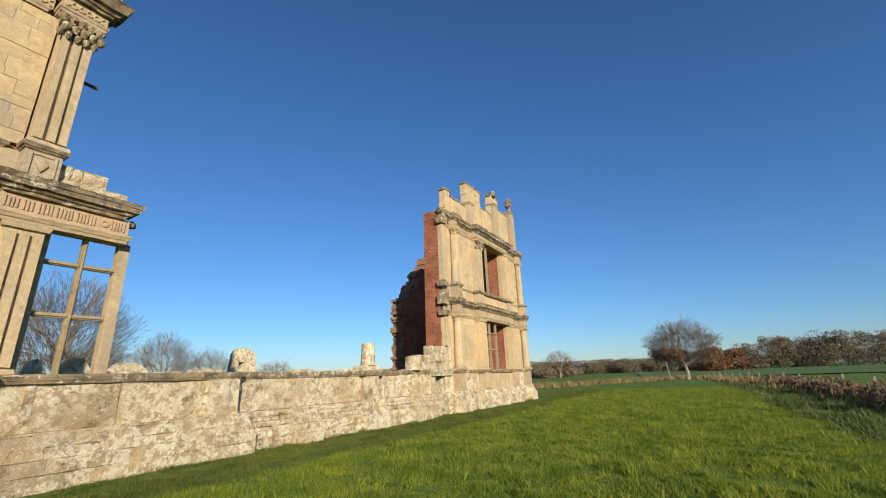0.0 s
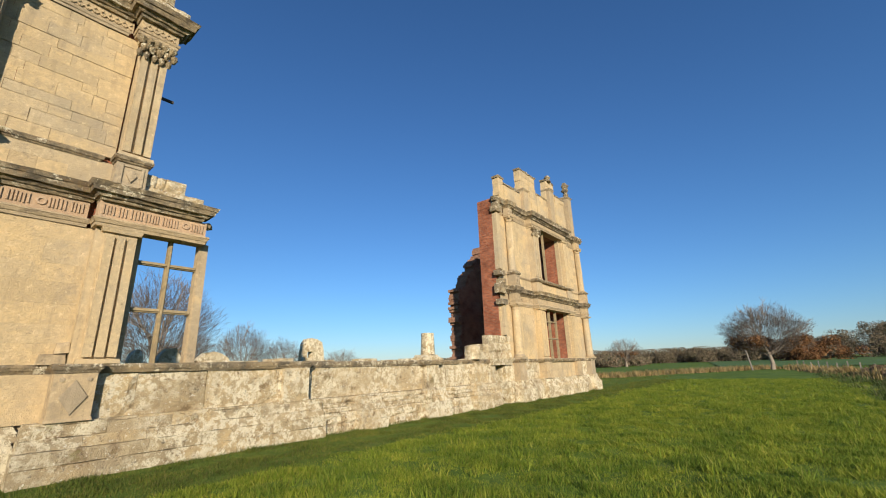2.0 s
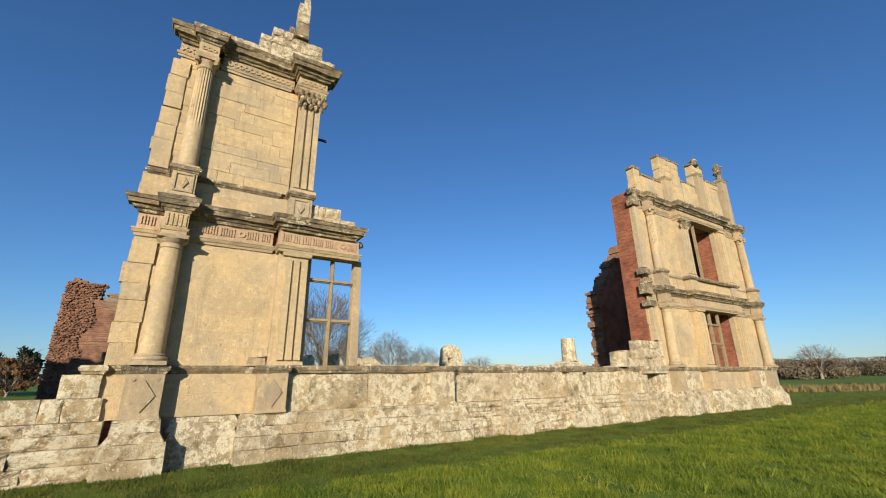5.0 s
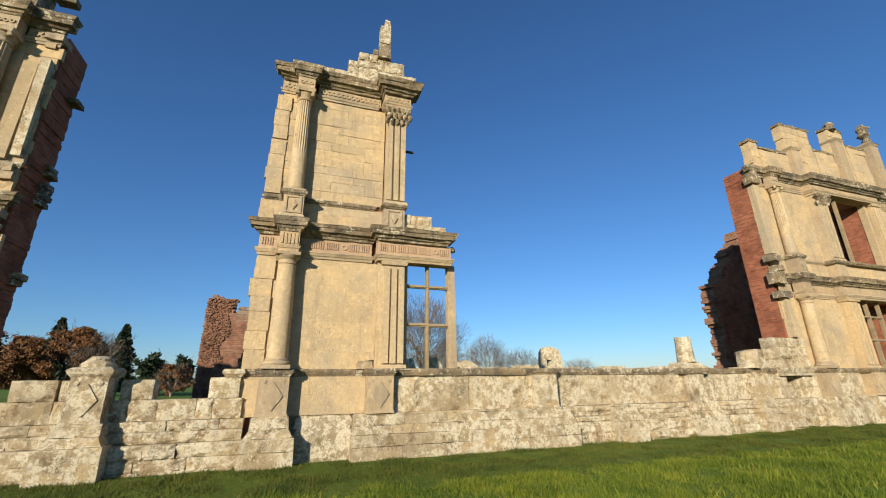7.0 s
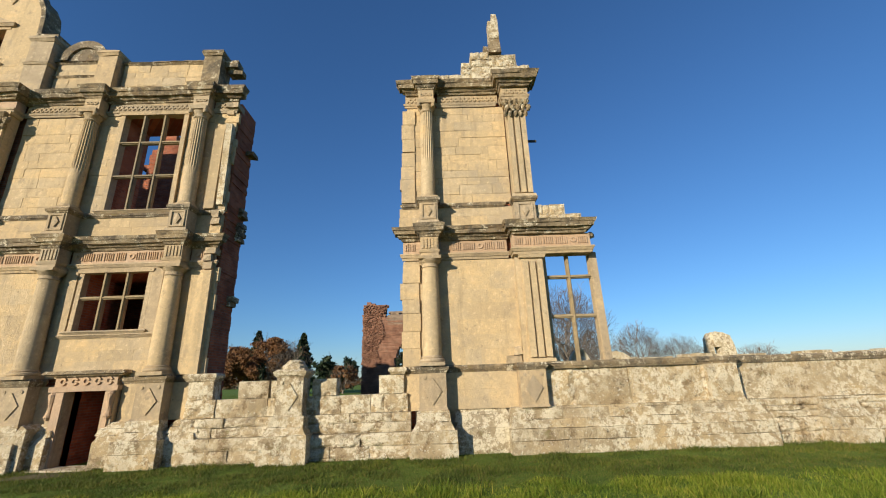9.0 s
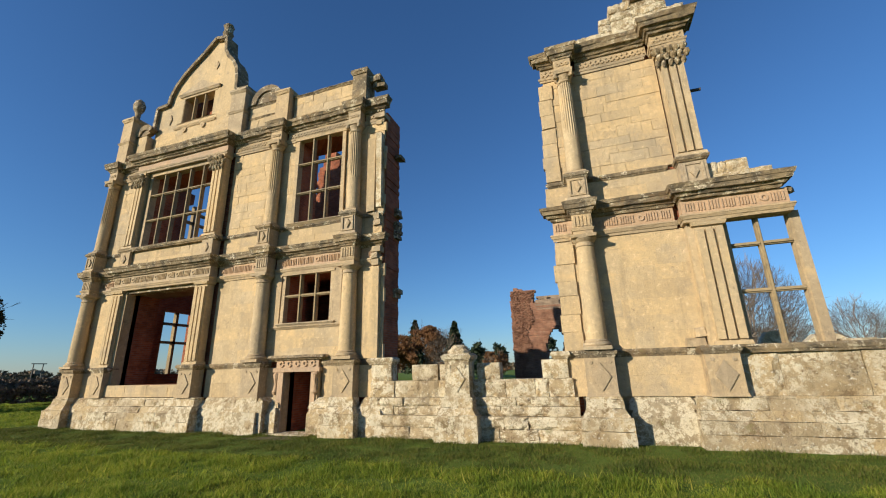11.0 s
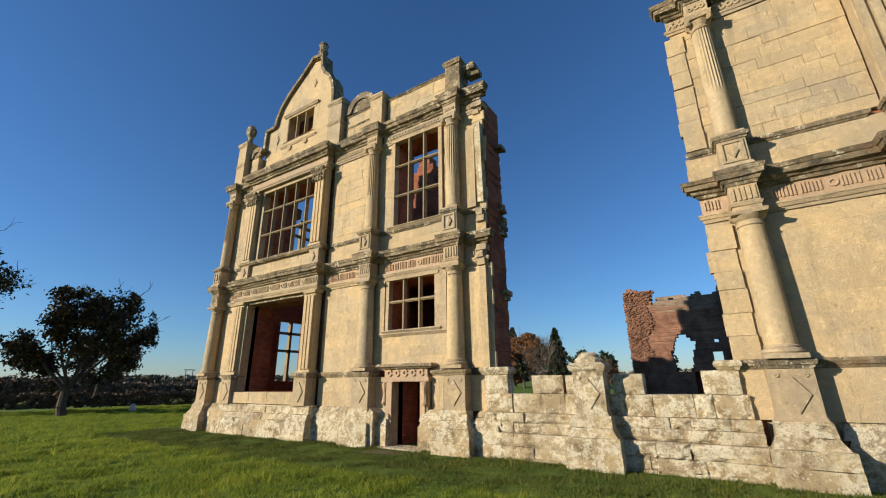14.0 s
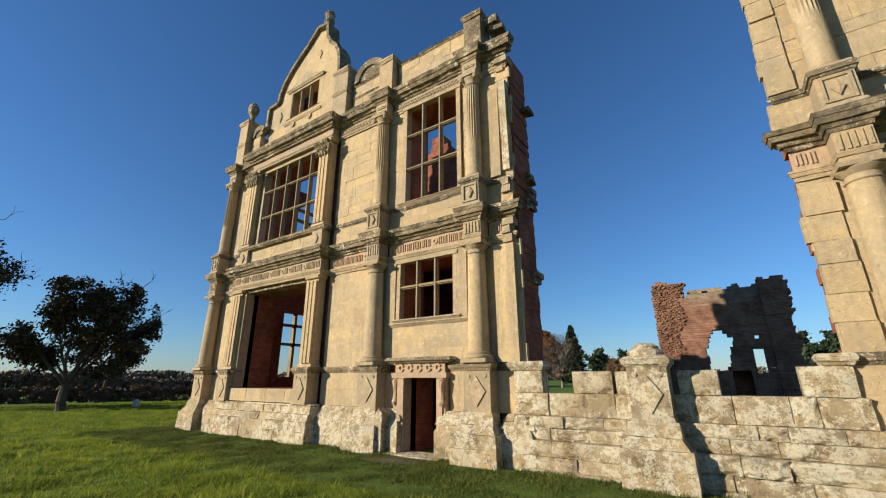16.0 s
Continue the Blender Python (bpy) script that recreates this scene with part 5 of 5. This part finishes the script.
def ground():
    def ticks(lo, hi, dense_lo, dense_hi, step):
        out = list(np.arange(dense_lo, dense_hi + 0.01, step))
        d = step
        while out[-1] < hi:
            d *= 1.35
            out.append(min(hi, out[-1] + d))
        d = step
        while out[0] > lo:
            d *= 1.35
            out.insert(0, max(lo, out[0] - d))
        return out
    xs, ys = ticks(-2500, 2500, -45, 58, 0.4), ticks(-2500, 2500, -12, 22, 0.4)
    m = M()
    m.v = [(x, y, height(x, y)) for y in ys for x in xs]
    k = len(xs)
    m.f = [(j * k + i, j * k + i + 1, (j + 1) * k + i + 1, (j + 1) * k + i) for j in range(len(ys) - 1) for i in range(k - 1)]
    tagged(part("ground", m, GROUND, smooth=True), "green grass meadow with worn patches", "ground", kind="structure")
    e = M()
    r = random.Random(2)
    for cx, cy, rx, ry in ((-10.4, 12.6, 1.2, 0.5),):
        n = len(e.v)
        e.v.append((cx, cy, height(cx, cy) + 0.035))
        for i in range(24):
            a = 2 * math.pi * i / 24
            q = r.uniform(0.75, 1.1)
            x, y = cx + rx * q * math.cos(a), cy + ry * q * math.sin(a)
            e.v.append((x, y, height(x, y) + 0.012))
        e.f += [(n, n + 1 + i, n + 1 + (i + 1) % 24) for i in range(24)]
    tagged(part("bare_earth", e, EARTH), "trodden bare earth patches in the grass", "earth", kind="structure")
    for name, mat, pts, z, label in (("soil_field", SOIL, [(40, -16), (150, -30), (150, -70), (30, -45)], 0.03, "brown ploughed strip"),
                                     ("field", FIELD, [(95, 12), (420, 60), (420, -140), (150, -75), (100, -30)], 0.05, "distant green winter field"),):
        f = M()
        f.v, f.f = [(x, y, z + 0.1) for x, y in pts], [tuple(range(len(pts)))]
        if (pts[1][0] - pts[0][0]) * (pts[2][1] - pts[0][1]) - (pts[1][1] - pts[0][1]) * (pts[2][0] - pts[0][0]) < 0:
            f.f = [tuple(reversed(range(len(pts))))]
        tagged(part(name, f, mat), label, "field", kind="structure")


def blades(name, pts, size, material, label, lean=0.5, width=0.012, parts=1):
    """Grass as many bent blades, made in one go."""
    g = np.random.default_rng(len(pts))
    p = np.array(pts, float)
    n = len(p)
    h = np.asarray(size, float) * g.uniform(0.55, 1.35, n)
    a = g.uniform(0, 2 * np.pi, n)
    b = a + g.uniform(0.5, 2.6, n)
    w = np.stack([np.cos(a), np.sin(a), 0 * a], 1) * (width * g.uniform(0.7, 1.5, n) * (0.6 + h / 0.2 * 0.5))[:, None]
    d = np.stack([np.cos(b), np.sin(b), 0 * b], 1) * (h * g.uniform(0.15, 1.0, n) * lean)[:, None]
    up = np.zeros((n, 3))
    up[:, 2] = 1
    v = np.stack([p - w, p + w, p + d + up * (h * (1 - 0.25 * lean))[:, None]], 1).reshape(-1, 3)
    me = bpy.data.meshes.new(name)
    me.vertices.add(3 * n)
    me.vertices.foreach_set("co", v.ravel())
    me.loops.add(3 * n)
    me.loops.foreach_set("vertex_index", np.arange(3 * n, dtype=np.int32))
    me.polygons.add(n)
    me.polygons.foreach_set("loop_start", np.arange(0, 3 * n, 3, dtype=np.int32))
    me.update(calc_edges=True)
    me.materials.append(material)
    return tagged(new(name, me), label, "grass", kind="stuff")


def lawn():
    g = np.random.default_rng(4)
    pts, size, trod, short = [], [], [], []
    step = 0.25
    gx, gy = np.arange(-50, 62, step), np.arange(-9, 27, step)
    clumps = np.array([[noise.noise(Vector((x * 1.1, y * 1.1, 7))) + 0.6 * noise.noise(Vector((x * 2.7, y * 2.7, 1))) for x in gx] for y in gy])
    hx, hy = np.arange(-50.2, 62, 0.4), np.arange(-12, 27, 0.4)
    lift = np.array([[height(x, y) for x in hx] for y in hy])

    def sample(grid, x, y, gx=gx, gy=gy):
        cell = gx[1] - gx[0]
        i, j = np.clip((x - gx[0]) / cell, 0, len(gx) - 2), np.clip((y - gy[0]) / cell, 0, len(gy) - 2)
        a, b = i.astype(int), j.astype(int)
        u, v = i - a, j - b
        return grid[b, a] * (1 - u) * (1 - v) + grid[b, a + 1] * u * (1 - v) + grid[b + 1, a] * (1 - u) * v + grid[b + 1, a + 1] * u * v

    def scatter(x0, x1, y0, y1, per, tall, clump):
        n = int((x1 - x0) * (y1 - y0) * per)
        x, y = g.uniform(x0, x1, n), g.uniform(y0, y1, n)
        q = sample(clumps, x, y)
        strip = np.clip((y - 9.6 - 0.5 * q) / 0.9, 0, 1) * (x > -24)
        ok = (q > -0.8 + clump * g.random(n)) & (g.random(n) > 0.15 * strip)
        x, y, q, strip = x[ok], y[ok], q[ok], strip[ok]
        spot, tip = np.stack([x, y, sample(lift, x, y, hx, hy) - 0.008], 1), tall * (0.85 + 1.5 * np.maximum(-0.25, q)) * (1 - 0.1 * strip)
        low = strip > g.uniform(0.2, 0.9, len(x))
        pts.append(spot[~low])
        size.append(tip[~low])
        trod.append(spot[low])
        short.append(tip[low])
    def tufts(x0, x1, y0, y1, per, tall):
        n = int((x1 - x0) * (y1 - y0) * per)
        cx, cy = g.uniform(x0, x1, n), g.uniform(y0, y1, n)
        big = g.uniform(0.5, 1.5, n)
        k = 26
        x = np.repeat(cx, k) + g.normal(0, 0.07, n * k) * np.repeat(big, k)
        y = np.repeat(cy, k) + g.normal(0, 0.05, n * k) * np.repeat(big, k)
        pts.append(np.stack([x, y, sample(lift, x, y, hx, hy) - 0.008], 1))
        size.append(tall * np.repeat(big, k))
    tufts(-24, 24, 3.5, 9.9, 6.0, 0.16)
    tufts(3, 26, -1, 3.5, 6.0, 0.17)
    tufts(-44, -24, 4, 24, 3.0, 0.18)
    tufts(24, 48, -1, 10.5, 3.0, 0.19)
    scatter(-3, 22, 3.5, 13.2, 1900, 0.08, 0.45)
    scatter(2, 26, -6, 3.5, 1900, 0.085, 0.45)
    scatter(-24, -3, 4.0, 13.3, 1900, 0.08, 0.45)
    scatter(22, 50, -6, 13.5, 600, 0.10, 0.4)
    scatter(-48, -24, 2, 26, 750, 0.10, 0.4)
    scatter(33, 60, 13, 22, 60, 0.14, 0.4)
    pts, size = np.concatenate(pts), np.concatenate(size)
    blades("grass", pts, size, BLADE, "tufted bright green meadow grass", 0.9, 0.0085)
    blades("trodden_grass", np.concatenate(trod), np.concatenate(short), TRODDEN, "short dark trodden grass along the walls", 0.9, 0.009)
    pts, size = [], []
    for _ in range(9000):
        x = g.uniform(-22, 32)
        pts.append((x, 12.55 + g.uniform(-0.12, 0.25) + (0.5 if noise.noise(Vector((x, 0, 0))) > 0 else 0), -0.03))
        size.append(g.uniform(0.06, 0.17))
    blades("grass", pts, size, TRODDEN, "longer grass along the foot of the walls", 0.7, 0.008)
    pts, size = [], []
    for _ in range(36000):
        s = g.random()
        x = 14 + 76 * s + g.normal(0, 0.6)
        y = -6.9 + 9.0 * s ** 1.5 + g.normal(0, 0.8)
        q = noise.noise(Vector((x * 0.35, y * 0.6, 11))) + 0.5 * noise.noise(Vector((x * 1.1, y * 1.1, 4)))
        if q < -0.25 + 0.3 * g.random():
            continue
        pts.append((x, y, height(x, y) - 0.02))
        size.append(g.uniform(0.35, 0.85) * (0.75 + 0.7 * max(-0.4, q)))
    for _ in range(14000):
        s = g.random()
        x, y = 90 - 40 * s + g.normal(0, 0.8), 5 + 20 * s + g.normal(0, 0.7)
        pts.append((x, y, height(x, y) - 0.02))
        size.append(g.uniform(0.4, 0.85))
    blades("dry_grass", pts, size, DRY, "tall dry straw-coloured grass along the fence line", 0.6, 0.02)
    pts, size = [], []
    for _ in range(42000):
        x = 7 + 52 * g.random() ** 1.3
        y = -3.1 + 0.045 * (x - 7) + g.normal(0, 0.6) - abs(g.normal(0, 1.1))
        q = noise.noise(Vector((x * 0.5, y * 0.8, 17))) + 0.5 * noise.noise(Vector((x * 1.7, y * 1.7, 2)))
        if q < -0.3 + 0.3 * g.random():
            continue
        pts.append((x, y, height(x, y) - 0.02))
        size.append(g.uniform(0.15, 0.48) * (0.75 + 0.8 * max(-0.4, q)))
    blades("rank_weeds", pts, size, WEED, "rank dark green weeds beside the dry grass", 1.0, 0.011)


# ---- trees ----
def leaves_mesh(name, centres, size, material, seed, fat=0.55, along=None):
    g = np.random.default_rng(seed)
    c = np.array(centres, float)
    n = len(c)
    s = size * g.uniform(0.6, 1.5, n)
    u = g.normal(size=(n, 3)) if along is None else np.array(along, float)
    u /= np.linalg.norm(u, axis=1)[:, None]
    w = np.cross(u, g.normal(size=(n, 3)))
    w /= np.linalg.norm(w, axis=1)[:, None]
    v = np.stack([c - u * s[:, None], c + w * (s * fat)[:, None], c + u * s[:, None], c - w * (s * fat)[:, None]], 1).reshape(-1, 3)
    me = bpy.data.meshes.new(name)
    me.vertices.add(4 * n)
    me.vertices.foreach_set("co", v.ravel())
    me.loops.add(4 * n)
    me.loops.foreach_set("vertex_index", np.arange(4 * n, dtype=np.int32))
    me.polygons.add(n)
    me.polygons.foreach_set("loop_start", np.arange(0, 4 * n, 4, dtype=np.int32))
    me.update(calc_edges=True)
    me.materials.append(material)
    return me


def tree(name, x, y, tall, spread, seed, label, leaf=None, count=0, leaf_size=0.16, trunk=0.3, low=0.2, bark=None, bare=0, leaf_to=1.0, lean=0.0, lumps=46, category="tree"):
    """A tree with a domed crown: limbs reach from the fork to the crown's edge, twigs fan out and leaves hang in lumps with gaps."""
    r = random.Random(seed)
    g = np.random.default_rng(seed)
    e = thing(name, label, category)
    e.location = (x, y, 0)
    m = M()
    fork = Vector((lean, r.uniform(-0.1, 0.1), tall * (low + 0.06)))
    mid = Vector((lean * 0.4, 0.015 * tall * r.uniform(-1, 1), tall * low * 0.5))
    m.tube((0, 0, -0.25), (0, 0, 0.12 * tall * low), trunk * 1.45, trunk * 1.05, 10).tube((0, 0, 0.12 * tall * low), mid, trunk * 1.05, trunk * 0.95, 10).tube(mid, fork, trunk * 0.95, trunk * 0.8, 10)
    crown_z, half = tall * (low + 1) / 2, tall * (1 - low) / 2
    tips = []

    def limb(p, q, rad, level):
        bow = Vector((r.uniform(-1, 1), r.uniform(-1, 1), r.uniform(-0.2, 1.0))) * (q - p).length * 0.16
        last = p
        k = 5 if level == 0 else 3
        for i in range(1, k + 1):
            s = i / k
            n = p.lerp(q, s) + bow * math.sin(math.pi * s) + Vector((r.uniform(-1, 1), r.uniform(-1, 1), r.uniform(-1, 1))) * (q - p).length * 0.03
            m.tube(last, n, rad * (1 - 0.75 * (s - 1 / k)), rad * (1 - 0.75 * s), 6 if level == 0 else 4 if level == 1 else 3)
            if level < (3 if bare else 2) and s > 0.3:
                for _ in range(2 if level == 0 else 2):
                    out = (n - Vector((0, 0, crown_z - half * 0.5))).normalized() + Vector((r.uniform(-1, 1), r.uniform(-1, 1), r.uniform(-0.6, 0.9))) * 0.8
                    limb(n, n + out.normalized() * (q - p).length * r.uniform(0.22, 0.4), rad * 0.42, level + 1)
            last = n
        tips.append(tuple(last))

    for k in range(11):
        a = 2 * math.pi * (k + r.uniform(-0.3, 0.3)) / 7
        c = r.uniform(-0.5, 0.95)
        w = spread * math.sqrt(1 - min(0.9, c * c)) * r.uniform(0.55, 0.8)
        limb(fork - Vector((0, 0, r.uniform(0, 0.05) * tall)), Vector((lean + w * math.cos(a), w * math.sin(a), crown_z + half * c * 0.72)), trunk * r.uniform(0.36, 0.55), 0)
    part("trunk", m, bark or BARK, e)
    tips = np.array(tips)
    if bare:
        v = g.normal(size=(bare, 3))
        v /= np.linalg.norm(v, axis=1)[:, None]
        bump = 1 + 0.16 * np.sin(v[:, 0] * 5 + seed) * np.sin(v[:, 1] * 6 + seed) + 0.08 * np.sin(v[:, 2] * 9)
        q = v * (g.uniform(0.25, 1, bare) ** 0.5 * bump)[:, None] * np.array([spread, spread, half])
        q[:, 2] += crown_z
        q[:, 0] += lean
        keep = q[:, 2] > tall * low * 0.8
        q = q[keep]
        u = q - np.array([lean, 0, fork.z * 0.7])
        u /= np.linalg.norm(u, axis=1)[:, None]
        u += g.normal(0, 0.38, u.shape)
        ob = new("twig_spray", leaves_mesh("twig_spray", q, 0.045 * tall, TWIG, seed, 0.028, u))
        ob.parent = e
        tagged(ob, kind="stuff")
    if leaf:
        base = tips[tips[:, 2] < tall * leaf_to]
        hubs = base[g.integers(0, len(base), lumps * 3)]
        at = hubs[g.integers(0, len(hubs), count)] + g.normal(0, spread * 0.058, (count, 3)) * np.array([1.15, 1.15, 0.8])
        rel = (at - np.array([lean, 0, crown_z])) / np.array([spread, spread, half])
        out = np.linalg.norm(rel, axis=1)
        at = at[(out < 1.06) & (at[:, 2] > tall * low * 0.55)]
        ob = new("crown", leaves_mesh("crown", at, leaf_size, leaf, seed))
        ob.parent = e
        tagged(ob, kind="stuff")
    return e


def conifer(x, y, tall, wide, seed, label):
    r = random.Random(seed)
    e = thing("conifer", label, "tree")
    e.location = (x, y, 0)
    part("trunk", M().tube((0, 0, -0.2), (0, 0, tall * 0.96), wide * 0.09, 0.03, 8), BARK, e)
    pts = []
    for _ in range(5200):
        s = r.random() ** 0.8
        z = tall * (0.08 + 0.92 * s)
        rad = wide * (1 - s) ** 0.85 * (0.55 + 0.45 * abs(math.sin(z * 2.4))) + 0.1
        a = r.uniform(0, 6.283)
        q = rad * r.uniform(0.35, 1.0) * (1 + 0.25 * math.sin(a * 5 + z))
        pts.append((q * math.cos(a), q * math.sin(a), z + r.uniform(-0.2, 0.2)))
    crown = new("crown", leaves_mesh("crown", pts, wide * 0.12, FIR, seed))
    crown.parent = e


def woodland(name, pts, label, leaf, seed, per=90, size=0.9):
    """Far trees in one mass, each a clump of leaves with its own outline."""
    r = random.Random(seed)
    c = []
    for x, y, tall, wide in pts:
        lobes = [(r.gauss(0, wide * 0.4), r.gauss(0, wide * 0.4), tall * r.uniform(0.1, 0.85), wide * r.uniform(0.35, 0.6)) for _ in range(8)]
        for _ in range(per):
            lx, ly, lz, lr = r.choice(lobes)
            a, b = r.uniform(0, 6.283), r.uniform(-1, 1)
            q = lr * (0.6 + 0.4 * r.random())
            c.append((x + lx + q * math.cos(a) * math.sqrt(1 - b * b), y + ly + q * math.sin(a) * math.sqrt(1 - b * b), max(0.3, min(tall, lz + q * b * 0.8))))
    tagged(new(name, leaves_mesh(name, c, size, leaf, seed)), label, "trees", kind="stuff")


ground()
lawn()
tree("oak_tree", -39.6, 13.6, 9.0, 4.4, 31, "spreading oak with dark bronze-green leaves on the lawn", OAK, 24000, 0.11, 0.28, 0.12, lumps=80)
tree("oak_tree", -48.5, 5.8, 13.2, 6.6, 8, "large oak with dark autumn leaves at the lawn edge", OAK, 14000, 0.14, 0.34, 0.16, lumps=64)
tree("small_tree", -60, 22, 6.6, 3.6, 13, "small leaning tree with russet leaves before the hedge", RUST, 3000, 0.15, 0.16, 0.3, lean=0.9)
tree("field_maple_tree", 84, 4.2, 9.6, 5.8, 22, "domed tree, bare grey crown with brown leaves below", RUST, 5200, 0.15, 0.3, 0.2, PALEBARK, 15000, 0.5)
tree("bare_tree", 17.6, 62, 14.0, 6.2, 41, "tall bare winter tree behind the ruins", trunk=0.34, low=0.14, bark=PALEBARK, bare=8400)
tree("bare_tree", 41, 90, 11.6, 5.4, 42, "bare bushy winter tree behind the wall", trunk=0.26, low=0.08, bark=PALEBARK, bare=7200)
tree("bare_tree", 51.5, 93, 9.3, 4.9, 43, "bare rounded winter tree behind the wall", trunk=0.24, low=0.08, bark=PALEBARK, bare=7200)
tree("bare_tree", 28.5, 84, 9.6, 4.6, 44, "bare winter tree partly hidden by the window", trunk=0.24, low=0.1, bark=PALEBARK, bare=6000)
tree("bare_tree", 90, 122, 8.6, 6.4, 45, "domed bare tree just showing over the wall", trunk=0.3, low=0.08, bark=PALEBARK, bare=7200)
tree("beech_tree", -40.0, 97, 12.6, 7.4, 51, "rounded beech with copper autumn leaves", RUST, 30000, 0.2, 0.3, 0.08, lumps=80)
tree("beech_tree", -49, 95, 11.0, 7.6, 52, "rounded beech with rusty autumn leaves", RUST, 28000, 0.21, 0.3, 0.08, lumps=80)
tree("bare_tree", -34, 95, 11.2, 4.6, 53, "pale bare tree among the autumn trees", RUST, 900, 0.2, 0.25, 0.1, PALEBARK, 6000)
conifer(-31.4, 96, 12.8, 3.6, 61, "dark pointed conifer among the autumn trees")
conifer(-48.5, 112, 15.6, 4.2, 62, "dark conifer behind the copper trees")
tree("yew_tree", -24, 95, 7.8, 5.4, 63, "dark spreading evergreen behind the wall", FIR, 12000, 0.28, 0.3, 0.05, lumps=70)
tree("beech_tree", -20.3, 88, 5.6, 3.2, 64, "small copper-leaved tree beside the ruin", RUST, 5000, 0.18, 0.2, 0.05, bark=PALEBARK, bare=3000)
tree("yew_tree", 7.5, 90, 9.0, 5.0, 65, "dark green evergreen beyond the brick ruin", FIR, 12000, 0.3, 0.3, 0.05, lumps=70)
tree("yew_tree", -10.5, 92, 10.6, 3.0, 66, "dark evergreen edge beside the brick ruin", FIR, 7000, 0.28, 0.3, 0.05)

r = random.Random(9)
hedge = []
for k in range(150):
    s = k / 149
    hedge.append((-58 - 26 * s, -22 + 105 * s, r.uniform(0.85, 1.1) * (3.0 if s < 0.4 else max(2.2, 3.0 - 7 * (s - 0.4))), 1.6))
woodland("hedge", hedge, "tall dark leafless hedge beyond the lawn", HEDGE, 71, 300, 0.2)
hedge = [(-56 + 20 * k / 119, -3 + 35.4 * k / 119, r.uniform(1.35, 1.75), 0.55) for k in range(120)]
woodland("hedge", hedge, "clipped dark brown hedge along the lawn edge", HEDGE, 77, 420, 0.09)
bank = [(6 + 46 * k / 99 + r.uniform(-0.3, 0.3), -6.6 + 0.06 * 46 * k / 99 + r.uniform(-0.5, 0.5), r.uniform(0.45, 1.15), 0.5) for k in range(100)]
woodland("bramble_bank", bank, "dark tangled bramble along the field fence", HEDGE, 78, 700, 0.05)
far = []
for k in range(240):
    a = radians(r.uniform(-18, 24))
    d = r.uniform(300, 380)
    far.append((d * math.cos(a), d * math.sin(a), r.uniform(7, 10) + (10 if a < 0.02 else 0) * min(1, abs(a - 0.02) / 0.12), r.uniform(6, 10)))
woodland("far_wood", far, "brown leafless wood along the field edge", WOOD, 72, 1700, 0.3)
far = [(r.uniform(150, 230), r.uniform(46, 84), r.uniform(2.6, 5.6), 4) for _ in range(40)]
woodland("far_hedge", far, "brown hedgerow trees across the field", WOOD, 73, 900, 0.32)
far = [(r.uniform(225, 245), r.uniform(-14, 6), r.uniform(7, 10), 6) for _ in range(8)]
woodland("far_copse", far, "rusty autumn copse at the field edge", RUST, 74, 1600, 0.3)
far = []
for k in range(150):
    a = radians(r.uniform(95, 200))
    d = r.uniform(420, 560)
    far.append((d * math.cos(a), d * math.sin(a), r.uniform(5, 9), r.uniform(9, 14)))
woodland("far_wood", far, "low hazy line of distant woods", WOOD, 75, 260, 1.5)
far = []
for k in range(120):
    a = radians(r.uniform(32, 95))
    d = r.uniform(260, 340)
    far.append((d * math.cos(a), d * math.sin(a), r.uniform(4, 7), r.uniform(7, 11)))
woodland("far_wood", far, "low line of woods behind the ruins", WOOD, 76, 260, 1.0)
tree("hedgerow_oak", 172, 52, 10.0, 6.4, 81, "bare hedgerow oak with ivy-dark trunk across the field", RUST, 900, 0.3, 0.45, 0.16, PALEBARK, 6000, 0.5)

# ---- small things ----
s = thing("stone_stump", "small pale carved stone standing in the grass", "stone")
part("block", M().lathe(-40.4, 18.1, [(0.24, -0.1), (0.22, 0.2), (0.16, 0.4), (0.11, 0.5), (0.05, 0.52)], 12, j=0.015), PAINT, s)
s = thing("cottage", "low distant farmhouse with dark slate roof behind the hedge", "house")
part("wall", M().box(-96, -90, 31, 37, -0.2, 1.5), BRICK, s)
part("roof", M().prism([(-96.5, 1.5), (-89.5, 1.5), (-91.5, 2.9), (-94.5, 2.9)], 30.6, 37.4), SLATE, s)
pole = thing("transformer_pole", "distant twin-pole electricity transformer above the hedge", "power pole")
for dx in (0, 1.6):
    part("post", M().tube((-150, 76 + dx * 1.4, -0.2), (-150, 76 + dx * 1.4, 6.4), 0.16, 0.13, 8), POST, pole)
part("crossbar", M().box(-150.1, -149.9, 75.4, 79.0, 6.2, 6.45), POST, pole)
part("transformer", M().box(-150.3, -149.7, 76.5, 77.8, 3.6, 4.5), POST, pole)
f = thing("wire_fence", "sagging post and wire fence through dry grass", "fence")
for k in range(17):
    x = 18 + 4.2 * k
    y = -7.0 + 9.0 * ((x - 14) / 76) ** 1.5
    part("post", M().box(x - 0.05, x + 0.05, y - 0.05, y + 0.05, -0.1, 1.15 + 0.1 * math.sin(k * 2.1), 0.02), POST, f)
for h in (0.5, 0.95):
    w = M()
    pts = [(18 + 4.2 * k, -7.0 + 9.0 * ((4 + 4.2 * k) / 76) ** 1.5, h) for k in range(17)]
    for a, b in zip(pts, pts[1:]):
        w.tube(a, b, 0.006, 0.006, 3)
    part("wire", w, IRON, f)
s = thing("fence_stake", "leaning wooden stake beside the domed tree", "post")
part("stake", M().tube((80.5, 6.6, -0.2), (79.8, 6.9, 3.0), 0.12, 0.1, 7), POST, s)

lay_stones()
